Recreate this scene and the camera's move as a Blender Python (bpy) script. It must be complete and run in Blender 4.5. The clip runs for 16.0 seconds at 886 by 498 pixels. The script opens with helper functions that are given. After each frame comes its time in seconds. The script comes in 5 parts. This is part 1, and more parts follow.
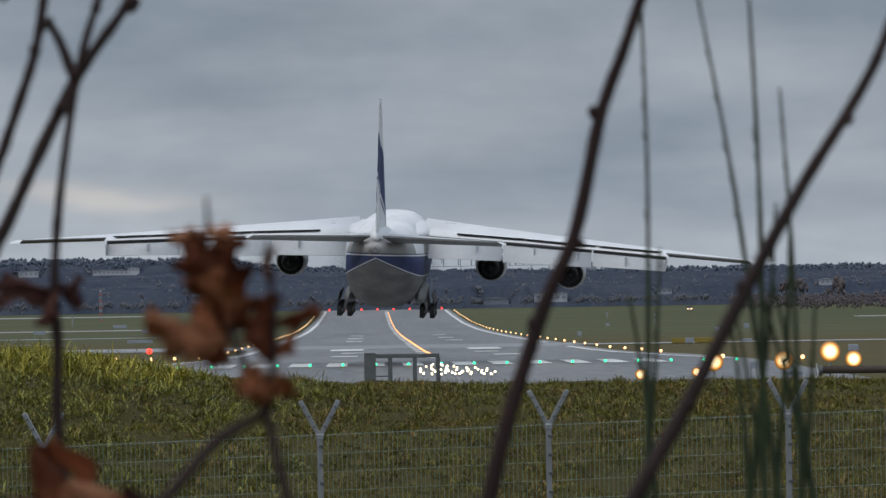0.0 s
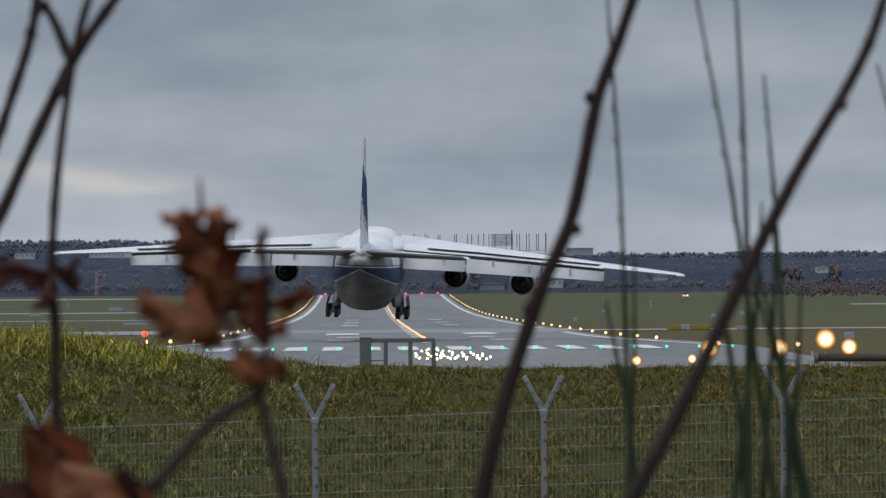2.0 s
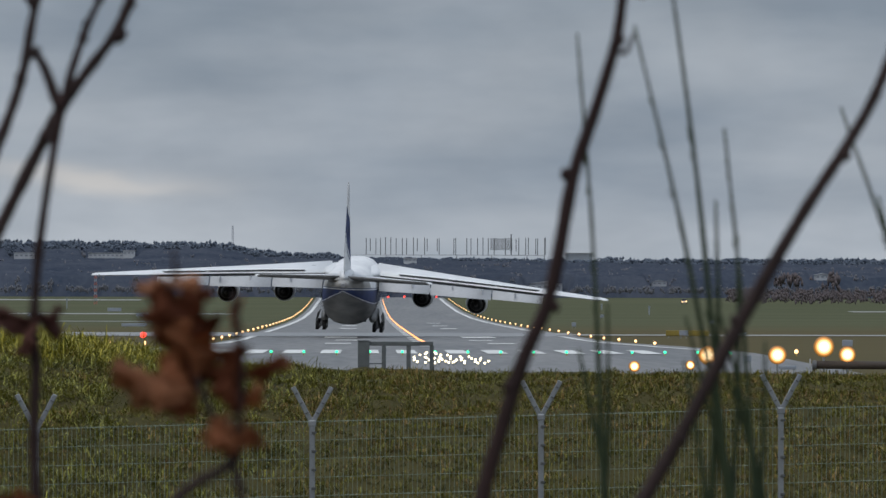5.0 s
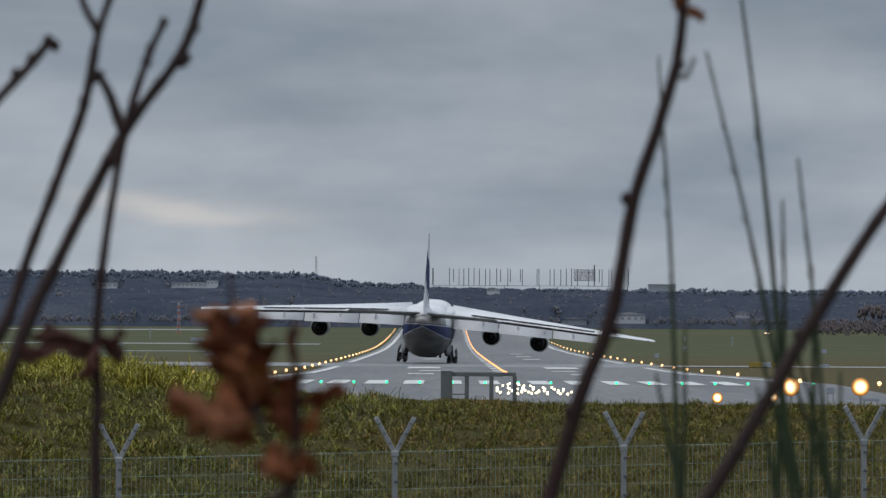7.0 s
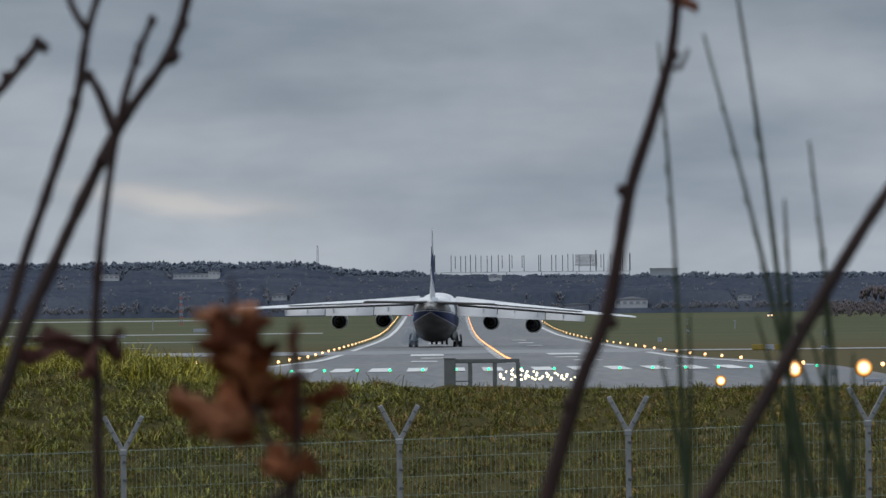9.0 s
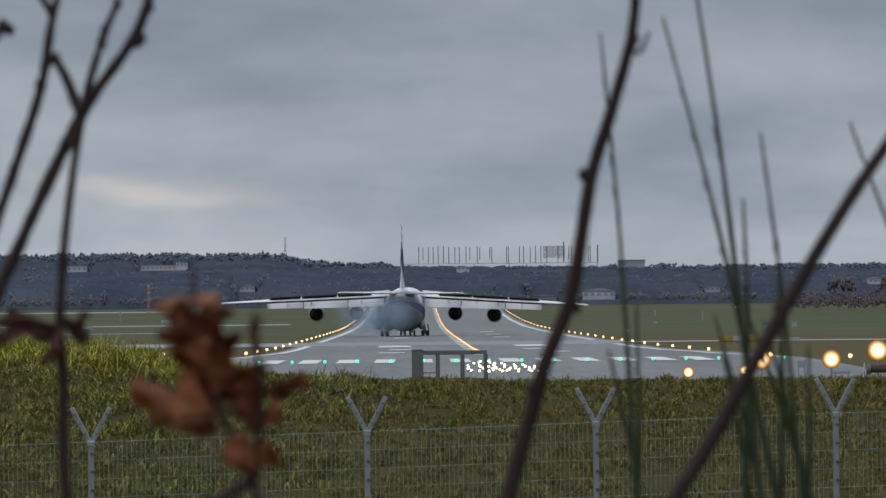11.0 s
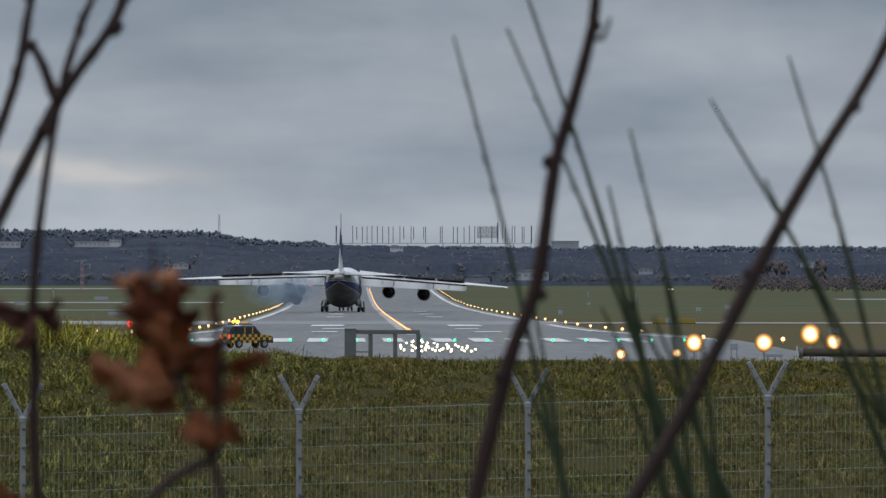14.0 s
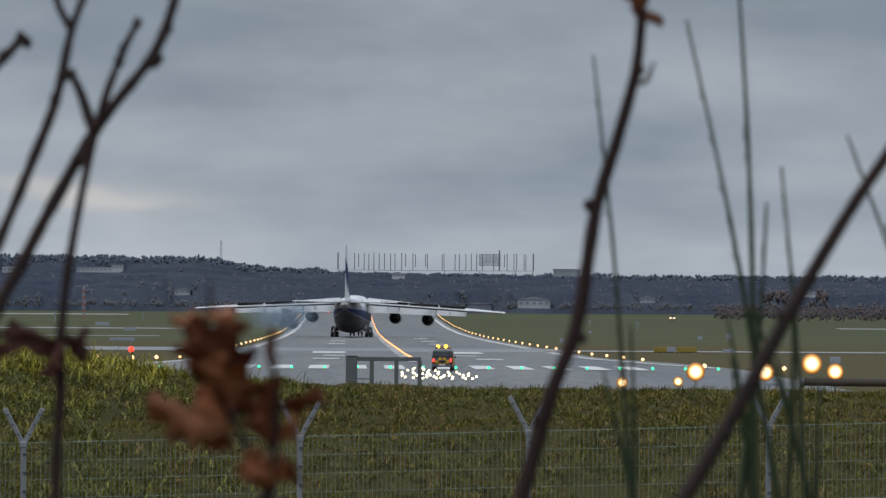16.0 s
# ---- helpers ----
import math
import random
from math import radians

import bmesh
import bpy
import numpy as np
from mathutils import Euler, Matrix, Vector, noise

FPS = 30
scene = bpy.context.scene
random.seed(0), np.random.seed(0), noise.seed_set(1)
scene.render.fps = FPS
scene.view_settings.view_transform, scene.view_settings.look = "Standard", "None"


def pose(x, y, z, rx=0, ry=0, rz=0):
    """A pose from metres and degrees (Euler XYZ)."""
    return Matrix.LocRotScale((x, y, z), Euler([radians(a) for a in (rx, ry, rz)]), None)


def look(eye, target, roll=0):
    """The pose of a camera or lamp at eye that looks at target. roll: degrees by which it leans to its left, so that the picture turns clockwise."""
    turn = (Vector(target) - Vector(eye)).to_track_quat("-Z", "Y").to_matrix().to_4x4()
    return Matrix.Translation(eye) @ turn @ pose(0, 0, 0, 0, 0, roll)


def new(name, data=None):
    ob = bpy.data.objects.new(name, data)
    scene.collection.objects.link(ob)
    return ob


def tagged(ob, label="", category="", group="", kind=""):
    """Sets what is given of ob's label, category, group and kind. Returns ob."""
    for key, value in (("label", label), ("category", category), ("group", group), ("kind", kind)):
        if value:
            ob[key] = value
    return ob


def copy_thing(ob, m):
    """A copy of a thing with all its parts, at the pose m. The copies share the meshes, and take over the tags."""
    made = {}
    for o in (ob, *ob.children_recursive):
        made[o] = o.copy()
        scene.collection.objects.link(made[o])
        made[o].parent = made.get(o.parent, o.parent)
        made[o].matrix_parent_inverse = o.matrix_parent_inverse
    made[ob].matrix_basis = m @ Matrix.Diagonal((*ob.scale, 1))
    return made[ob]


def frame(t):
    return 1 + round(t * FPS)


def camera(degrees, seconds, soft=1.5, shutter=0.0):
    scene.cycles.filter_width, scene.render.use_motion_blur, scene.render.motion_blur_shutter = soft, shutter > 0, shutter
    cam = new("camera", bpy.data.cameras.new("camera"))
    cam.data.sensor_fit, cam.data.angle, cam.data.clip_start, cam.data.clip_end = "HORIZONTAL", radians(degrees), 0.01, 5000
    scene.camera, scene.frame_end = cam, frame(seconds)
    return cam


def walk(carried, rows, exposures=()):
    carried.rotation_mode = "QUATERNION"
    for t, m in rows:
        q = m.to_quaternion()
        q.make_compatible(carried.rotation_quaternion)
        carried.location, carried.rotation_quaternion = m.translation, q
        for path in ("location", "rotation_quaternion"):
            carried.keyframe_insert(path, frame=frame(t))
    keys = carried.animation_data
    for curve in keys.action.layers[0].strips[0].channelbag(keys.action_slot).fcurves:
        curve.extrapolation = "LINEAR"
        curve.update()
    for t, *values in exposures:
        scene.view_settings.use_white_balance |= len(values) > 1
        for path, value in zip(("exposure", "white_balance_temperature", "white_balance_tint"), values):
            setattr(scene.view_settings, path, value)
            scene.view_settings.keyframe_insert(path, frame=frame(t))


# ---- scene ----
# ---- camera: hand-held at one spot, it only turns ----
EYE = (0.0, 0.0, 5.54)
VIEW = [(0, -0.550, 0.424, -0.882), (0.5, -0.541, 0.349, -0.673), (1, -0.561, 0.355, -0.707), (1.5, -0.583, 0.350, -0.486), (2, -0.575, 0.314, -0.434), (2.5, -0.632, 0.168, -0.637), (3, -0.654, 0.114, -0.459), (5.5, -0.454, 0.418, 0.259), (6, -0.261, 0.493, 0.428), (6.5, -0.085, 0.564, 0.522), (7, 0.022, 0.561, 0.298), (7.5, 0.110, 0.545, 0.243), (8, 0.153, 0.490, -0.336), (8.5, 0.093, 0.489, -0.555), (9, 0.032, 0.469, -0.592), (11.5, -0.289, 0.399, -0.490), (12, -0.342, 0.389, -0.390), (12.5, -0.422, 0.348, -0.463), (13, -0.514, 0.284, -0.369), (13.5, -0.620, 0.260, -0.105), (14, -0.679, 0.256, 0.020), (14.5, -0.669, 0.273, 0.390), (15, -0.693, 0.323, 0.249), (15.5, -0.746, 0.410, 0.178), (16, -0.665, 0.454, 0.350)]
STEM_ROWS = [(0, 0.0834, 5.6084, 2.14), (0.5, 0.0844, 5.6084, 2.37), (1, 0.0826, 5.6085, 1.74), (1.5, 0.0831, 5.6085, 1.80), (2, 0.0831, 5.6086, 1.89), (2.5, 0.0821, 5.6107, 1.64), (3, 0.0806, 5.6092, 1.71), (5.5, 0.0733, 5.5809, -0.04), (6, 0.0715, 5.5818, 0.24), (6.5, 0.0670, 5.5838, -0.52), (7, 0.0662, 5.5856, -0.23), (7.5, 0.0636, 5.5830, -0.02), (8, 0.0594, 5.5814, -0.33), (8.5, 0.0638, 5.5806, 0.41), (9, 0.0645, 5.5831, -0.01), (11.5, 0.0622, 5.5857, -0.63), (12, 0.0635, 5.5857, -0.59), (12.5, 0.0555, 5.5871, -1.93), (13, 0.0572, 5.5883, -1.81), (13.5, 0.0656, 5.5879, -1.49), (14, 0.0728, 5.5835, -2.14), (14.5, 0.0730, 5.5768, -1.82), (15, 0.0766, 5.5752, -1.32), (15.5, 0.0923, 5.5704, 2.49), (16, 0.0867, 5.5781, -1.63)]
BRANCH_ROWS = [(0, 0.1703, 5.6058, 0.31), (1.5, 0.1692, 5.6065, -0.72), (2, 0.1689, 5.6066, -1.56), (2.5, 0.1682, 5.6083, 0.40), (3, 0.1667, 5.6072, 0.40), (5.5, 0.1704, 5.5900, 0.27), (6, 0.1691, 5.5916, 0.43), (7, 0.1652, 5.5961, 2.47), (8, 0.1587, 5.5913, 2.67), (9, 0.1640, 5.5930, 2.05), (11.5, 0.1684, 5.5998, 1.99), (12.5, 0.1653, 5.6081, -1.08), (13, 0.1668, 5.6096, 0.54), (13.5, 0.1738, 5.6071, 0.13), (14.5, 0.1804, 5.6010, -0.97), (15, 0.1857, 5.5977, 1.53), (15.5, 0.2001, 5.6028, 2.72), (16, 0.1911, 5.5988, 0.78)]
LEFT_ROWS = [(0, -0.1108, 5.5485, -0.96), (0.5, -0.1096, 5.5485, -1.25), (1, -0.1110, 5.5483, -1.29), (1.5, -0.1103, 5.5485, -1.60), (2, -0.1103, 5.5482, -1.75), (2.5, -0.1104, 5.5504, -1.41), (3, -0.1121, 5.5495, -1.80), (5.5, -0.1172, 5.5300, -0.32), (6, -0.1191, 5.5304, -1.24), (6.5, -0.1223, 5.5318, -0.52), (7, -0.1237, 5.5338, -0.34), (7.5, -0.1268, 5.5312, -1.30), (8, -0.1295, 5.5297, -1.69), (8.5, -0.1253, 5.5289, -1.42), (9, -0.1251, 5.5312, -1.32), (11.5, -0.1260, 5.5343, -1.30), (12, -0.1246, 5.5342, -1.28), (12.5, -0.1283, 5.5346, -1.09), (13, -0.1259, 5.5363, -1.29), (13.5, -0.1208, 5.5340, -1.36), (14, -0.1119, 5.5301, -0.87), (14.5, -0.1136, 5.5272, -0.60), (15, -0.1117, 5.5258, -1.06), (15.5, -0.1039, 5.5272, -1.51), (16, -0.1026, 5.5290, 1.26)]
LEAF_ROWS = [(0, -0.0609, 5.5360, 0.88), (0.5, -0.0601, 5.5356, 0.67), (1, -0.0612, 5.5362, 0.71), (1.5, -0.0611, 5.5364, 0.49), (2, -0.0616, 5.5361, 0.43), (2.5, -0.0633, 5.5383, 0.64), (3, -0.0641, 5.5376, 0.46), (5.5, -0.0685, 5.5161, -0.26), (6, -0.0694, 5.5164, -0.43), (6.5, -0.0736, 5.5178, -0.52), (7, -0.0750, 5.5186, -0.30), (7.5, -0.0766, 5.5176, -0.24), (8, -0.0795, 5.5158, 0.34), (8.5, -0.0761, 5.5157, 0.55), (9, -0.0757, 5.5164, 0.59), (11.5, -0.0776, 5.5166, 0.49), (12, -0.0768, 5.5168, 0.39), (12.5, -0.0824, 5.5162, 0.46), (13, -0.0817, 5.5182, 0.37), (13.5, -0.0761, 5.5191, 0.10), (14, -0.0701, 5.5165, -0.02), (14.5, -0.0690, 5.5120, -0.39), (15, -0.0687, 5.5066, -0.25), (15.5, -0.0525, 5.5047, -0.18), (16, -0.0554, 5.5131, -0.35)]
SHOOT_ROWS_A = [(0, 0.1228, 5.6849, 0.29), (0.5, 0.1093, 5.6807, -1.60), (1, 0.1103, 5.6811, -1.62), (1.5, 0.1137, 5.6761, -1.18), (2, 0.1084, 5.6765, -1.99), (2.5, 0.1140, 5.6647, -0.84), (3, 0.1129, 5.6617, -0.82), (5.5, 0.0926, 5.6562, -3.63), (6, 0.0924, 5.6568, -3.91), (6.5, 0.0935, 5.6593, -2.66), (7, 0.0935, 5.6601, -2.42), (7.5, 0.0944, 5.6578, -2.17), (8, 0.0882, 5.6546, -3.04), (8.5, 0.0804, 5.6551, -5.23), (9, 0.0943, 5.6592, -2.45), (11.5, 0.0795, 5.6597, -4.42), (12, 0.0631, 5.6588, -7.33), (12.5, 0.0117, 5.6479, -14.98), (13, 0.0035, 5.6440, -17.08), (13.5, 0.0746, 5.6561, -7.02), (14, 0.0463, 5.6497, -13.22), (14.5, -0.0217, 5.6158, -28.30), (15, 0.0280, 5.6404, -14.45), (15.5, -0.0355, 5.6138, -29.02), (16, 0.1067, 5.6540, -4.78)]
SHOOT_ROWS_B = [(0, 0.1466, 5.6846, -8.08), (0.5, 0.1328, 5.6780, -10.97), (1, 0.1348, 5.6783, -10.60), (1.5, 0.1420, 5.6858, -8.63), (2, 0.1471, 5.6762, -8.10), (2.5, 0.1422, 5.6644, -9.07), (3, 0.1400, 5.6615, -9.67), (5.5, 0.1176, 5.6600, -11.68), (6, 0.1174, 5.6600, -11.74), (6.5, 0.1177, 5.6608, -10.91), (7, 0.1147, 5.6627, -11.73), (7.5, 0.1174, 5.6616, -10.22), (8, 0.1077, 5.6595, -12.90), (8.5, 0.1023, 5.6504, -14.62), (9, 0.1143, 5.6628, -12.36), (11.5, 0.1071, 5.6664, -12.47), (12, 0.0894, 5.6624, -16.47), (12.5, 0.0388, 5.6522, -23.25), (13, 0.0280, 5.6514, -26.70), (13.5, 0.1014, 5.6561, -15.38), (14, 0.0698, 5.6534, -21.24), (14.5, -0.0158, 5.6595, -34.53), (15, 0.0496, 5.6751, -21.55), (15.5, -0.0349, 5.6493, -37.62), (16, 0.1479, 5.6700, -10.75)]
SHOOT_ROWS_C = [(0, 0.1702, 5.6892, -0.70), (0.5, 0.1501, 5.6853, -3.82), (1, 0.1542, 5.6856, -3.38), (1.5, 0.1646, 5.6857, -1.64), (2, 0.1652, 5.6836, -0.84), (2.5, 0.1606, 5.6742, -2.17), (3, 0.1543, 5.6714, -4.56), (5.5, 0.1343, 5.6914, -6.06), (6, 0.1354, 5.6964, -5.31), (6.5, 0.1349, 5.7010, -4.49), (7, 0.1283, 5.7003, -5.83), (7.5, 0.1323, 5.6992, -4.78), (8, 0.1234, 5.6945, -5.92), (8.5, 0.1075, 5.6941, -11.34), (9, 0.1276, 5.6926, -6.58), (11.5, 0.1203, 5.6888, -6.41), (12, 0.0953, 5.6886, -12.47), (12.5, 0.0308, 5.6865, -20.70), (13, 0.0287, 5.6802, -21.92), (13.5, 0.1135, 5.6811, -9.20), (14, 0.0743, 5.6810, -17.16), (14.5, -0.0208, 5.6690, -33.95), (15, 0.0479, 5.6826, -20.76), (15.5, -0.0336, 5.6471, -37.66), (16, 0.1705, 5.6939, -1.93)]
SHOOT_ROWS_D = [(0, 0.1838, 5.6352, -1.94), (0.5, 0.1693, 5.6350, -5.20), (1, 0.1738, 5.6358, -3.81), (1.5, 0.1779, 5.6343, -3.65), (2.5, 0.1775, 5.6365, -2.16), (3, 0.1765, 5.6350, -2.71), (5.5, 0.1584, 5.6127, -5.22), (6, 0.1590, 5.6128, -6.04), (6.5, 0.1564, 5.6136, -5.81), (7, 0.1555, 5.6154, -4.99), (7.5, 0.1539, 5.6143, -5.24), (8, 0.1482, 5.6130, -5.27), (8.5, 0.1467, 5.6124, -5.83), (9, 0.1606, 5.6148, -4.57), (11.5, 0.1479, 5.6148, -6.40), (12, 0.1328, 5.6145, -8.67), (12.5, 0.0940, 5.6110, -15.15), (13, 0.0820, 5.6048, -19.53), (13.5, 0.1401, 5.6135, -9.02), (14, 0.1243, 5.6085, -12.46), (14.5, 0.0823, 5.5847, -21.16), (15, 0.1026, 5.5840, -17.42), (15.5, 0.0458, 5.5728, -27.56), (16, 0.1903, 5.6052, -3.91)]
SHOOT_ROWS_E = [(0, 0.2368, 5.6582, -7.02), (2.5, 0.2275, 5.6385, -11.77), (3, 0.2324, 5.6408, -11.31), (5.5, 0.2091, 5.6222, -17.30), (7, 0.2124, 5.6232, -11.25), (9, 0.2126, 5.6192, -9.71), (11.5, 0.1897, 5.6195, -18.69), (12, 0.1855, 5.6305, -20.77), (12.5, 0.1391, 5.6231, -27.80), (13, 0.1079, 5.6226, -33.06), (13.5, 0.1809, 5.6184, -22.14), (14, 0.1598, 5.6222, -27.89), (14.5, 0.0841, 5.6047, -41.05), (15, 0.1304, 5.6222, -32.76), (15.5, 0.1165, 5.6131, -38.03), (16, 0.2195, 5.6192, -17.70)]
SHOOT_ROWS_F = [(0, 0.2414, 5.6331, -4.83), (3, 0.2398, 5.6307, -5.25), (5.5, 0.2316, 5.6268, -8.17), (9, 0.2227, 5.6266, -5.75), (11.5, 0.2224, 5.6354, -10.55), (12.5, 0.1730, 5.6429, -17.97), (13, 0.1385, 5.6432, -23.23), (13.5, 0.2172, 5.6334, -14.28), (14, 0.1946, 5.6410, -14.52), (14.5, 0.1145, 5.6242, -30.17), (15, 0.1641, 5.6388, -21.02), (15.5, 0.1502, 5.6295, -26.68), (16, 0.2495, 5.6344, -9.32)]
SHOOT_ROWS_G = [(0, 0.2593, 5.6578, -0.26), (3, 0.2550, 5.6456, -0.79), (5.5, 0.2465, 5.6619, -2.55), (9, 0.2381, 5.6615, -1.70), (11.5, 0.2426, 5.6578, -4.08), (12.5, 0.2206, 5.6450, -3.27), (13, 0.1844, 5.6579, -6.90), (13.5, 0.2398, 5.6559, -5.39), (14, 0.2394, 5.6611, -6.88), (14.5, 0.1563, 5.6558, -13.79), (15, 0.2111, 5.6621, -3.86), (15.5, 0.1962, 5.6609, -7.88), (16, 0.2594, 5.6595, -2.74)]
CAR_ROWS = [(0, -141.60, 667.0, 80), (4, -103.60, 667.0, 80), (8, -65.60, 667.0, 80), (11, -37.10, 667.0, 80), (12.5, -22.85, 667.0, 80), (13.5, -13.35, 667.0, 70), (14, -8.60, 667.0, 62), (14.25, -6.12, 668.0, 55), (14.5, -3.36, 671.0, 48), (14.75, -0.94, 676.0, 44), (15, 1.42, 683.0, 40), (15.25, 4.07, 691.0, 34), (15.5, 5.52, 698.0, 25), (15.75, 7.13, 707.0, 14), (16, 8.41, 716.0, 4)]
cam = camera(6.402, 16.0)
cam.data.dof.use_dof = True
cam.data.dof.focus_distance = 700.0
cam.data.dof.aperture_fstop = 95.0
walk(cam, [(t, pose(*EYE, 90 + p, 0, y) @ pose(0, 0, 0, 0, 0, r)) for t, y, p, r in VIEW])

# ---- world: a dull overcast afternoon ----
world = bpy.data.worlds.new("overcast_sky")
scene.world = world
world.use_nodes = True
wt = world.node_tree
wn, wl = wt.nodes, wt.links
wn.clear()


def wnode(kind, **values):
    n = wn.new(kind)
    for key, v in values.items():
        n.inputs[key].default_value = v
    return n


sky = wn.new("ShaderNodeTexSky")
sky.sky_type = 'NISHITA'
sky.sun_disc = False
sky.sun_elevation, sky.sun_rotation = radians(14), radians(215)
coord = wn.new("ShaderNodeTexCoord")
mapping = wnode("ShaderNodeMapping", Scale=(17.0, 17.0, 64.0), Rotation=(0, radians(4), 0), Location=(3.1, 0.4, 1.7))
wl.new(coord.outputs["Generated"], mapping.inputs["Vector"])
clouds = wnode("ShaderNodeTexNoise", Scale=1.0, Detail=4.5, Roughness=0.50, Distortion=0.08)
wl.new(mapping.outputs[0], clouds.inputs["Vector"])
ramp = wn.new("ShaderNodeValToRGB")
ramp.color_ramp.elements[0].position, ramp.color_ramp.elements[0].color = 0.34, (0.228, 0.278, 0.346, 1)
ramp.color_ramp.elements[1].position, ramp.color_ramp.elements[1].color = 0.70, (0.418, 0.460, 0.516, 1)
wl.new(clouds.outputs["Fac"], ramp.inputs["Fac"])
# an overcast sky is brightest overhead
sep = wn.new("ShaderNodeSeparateXYZ")
wl.new(coord.outputs["Generated"], sep.inputs[0])
lift = wn.new("ShaderNodeMapRange")
lift.inputs["From Min"].default_value, lift.inputs["From Max"].default_value = 0.06, 0.9
lift.inputs["To Min"].default_value, lift.inputs["To Max"].default_value = 1.0, 2.6
wl.new(sep.outputs["Z"], lift.inputs["Value"])
low = wn.new("ShaderNodeMapRange")
low.inputs["From Min"].default_value, low.inputs["From Max"].default_value = 0.006, 0.040
low.inputs["To Min"].default_value, low.inputs["To Max"].default_value = 1.07, 0.97
wl.new(sep.outputs["Z"], low.inputs["Value"])
mul = wn.new("ShaderNodeMath")
mul.operation = 'MULTIPLY'
wl.new(lift.outputs[0], mul.inputs[0])
wl.new(low.outputs[0], mul.inputs[1])


def wmath(op, a, b=None, c=None):
    n = wn.new("ShaderNodeMath")
    n.operation = op
    for i, v in enumerate((a, b, c)):
        if v is None:
            continue
        if isinstance(v, (int, float)):
            n.inputs[i].default_value = v
        else:
            wl.new(v, n.inputs[i])
    return n.outputs[0]


# a thin bright break in the clouds low over the woods to the north-west
across = wmath('ADD', wmath('DIVIDE', sep.outputs["X"], sep.outputs["Y"]), 0.034)
above = wmath('ADD', wmath('DIVIDE', sep.outputs["Z"], sep.outputs["Y"]), -0.0158)
above = wmath('ADD', above, wmath('MULTIPLY', across, 0.09))
above = wmath('ADD', above, wmath('MULTIPLY', wmath('SUBTRACT', clouds.outputs["Fac"], 0.5), 0.012))
reach = wmath('ADD', wmath('POWER', wmath('DIVIDE', across, 0.0125), 2.0), wmath('POWER', wmath('DIVIDE', above, 0.0011), 2.0))
break_fac = wmath('MULTIPLY', wmath('EXPONENT', wmath('MULTIPLY', reach, -1.0)), wmath('MULTIPLY', wmath('GREATER_THAN', sep.outputs["Y"], 0.0), 0.60))
streaks = wnode("ShaderNodeMapping", Scale=(48.0, 48.0, 80.0), Rotation=(0, radians(14), 0))
wl.new(coord.outputs["Generated"], streaks.inputs["Vector"])
wisps = wnode("ShaderNodeTexNoise", Scale=1.0, Detail=5.0, Roughness=0.6)
wl.new(streaks.outputs[0], wisps.inputs["Vector"])
wisp = wn.new("ShaderNodeMix")
wisp.data_type, wisp.blend_type = 'RGBA', 'MULTIPLY'
wisp.inputs[0].default_value = 1.0
wl.new(ramp.outputs["Color"], wisp.inputs[6])
tone = wn.new("ShaderNodeMapRange")
tone.inputs["From Min"].default_value, tone.inputs["From Max"].default_value = 0.3, 0.7
tone.inputs["To Min"].default_value, tone.inputs["To Max"].default_value = 0.95, 1.06
wl.new(wisps.outputs["Fac"], tone.inputs["Value"])
wl.new(tone.outputs[0], wisp.inputs[7])
gap = wn.new("ShaderNodeMix")
gap.data_type = 'RGBA'
gap.inputs[7].default_value = (0.64, 0.61, 0.58, 1)
wl.new(break_fac, gap.inputs[0])
wl.new(wisp.outputs[2], gap.inputs[6])
cloud_bg = wnode("ShaderNodeBackground")
wl.new(gap.outputs[2], cloud_bg.inputs["Color"])
wl.new(mul.outputs[0], cloud_bg.inputs["Strength"])
sky_bg = wnode("ShaderNodeBackground", Strength=0.05)
wl.new(sky.outputs["Color"], sky_bg.inputs["Color"])
mixer = wnode("ShaderNodeMixShader", Fac=0.93)
wl.new(sky_bg.outputs[0], mixer.inputs[1])
wl.new(cloud_bg.outputs[0], mixer.inputs[2])
wout = wn.new("ShaderNodeOutputWorld")
wl.new(mixer.outputs[0], wout.inputs["Surface"])

sun = new("sun", bpy.data.lights.new("sun", 'SUN'))
sun.data.energy, sun.data.angle, sun.data.color = 1.15, radians(50), (1.0, 0.93, 0.84)
sun.matrix_world = look((-40, -35, 90), (0, 0, 0))


# ---- materials ----
def nodes_of(name):
    m = bpy.data.materials.new(name)
    m.use_nodes = True
    return m, m.node_tree.nodes, m.node_tree.links, m.node_tree.nodes["Principled BSDF"]


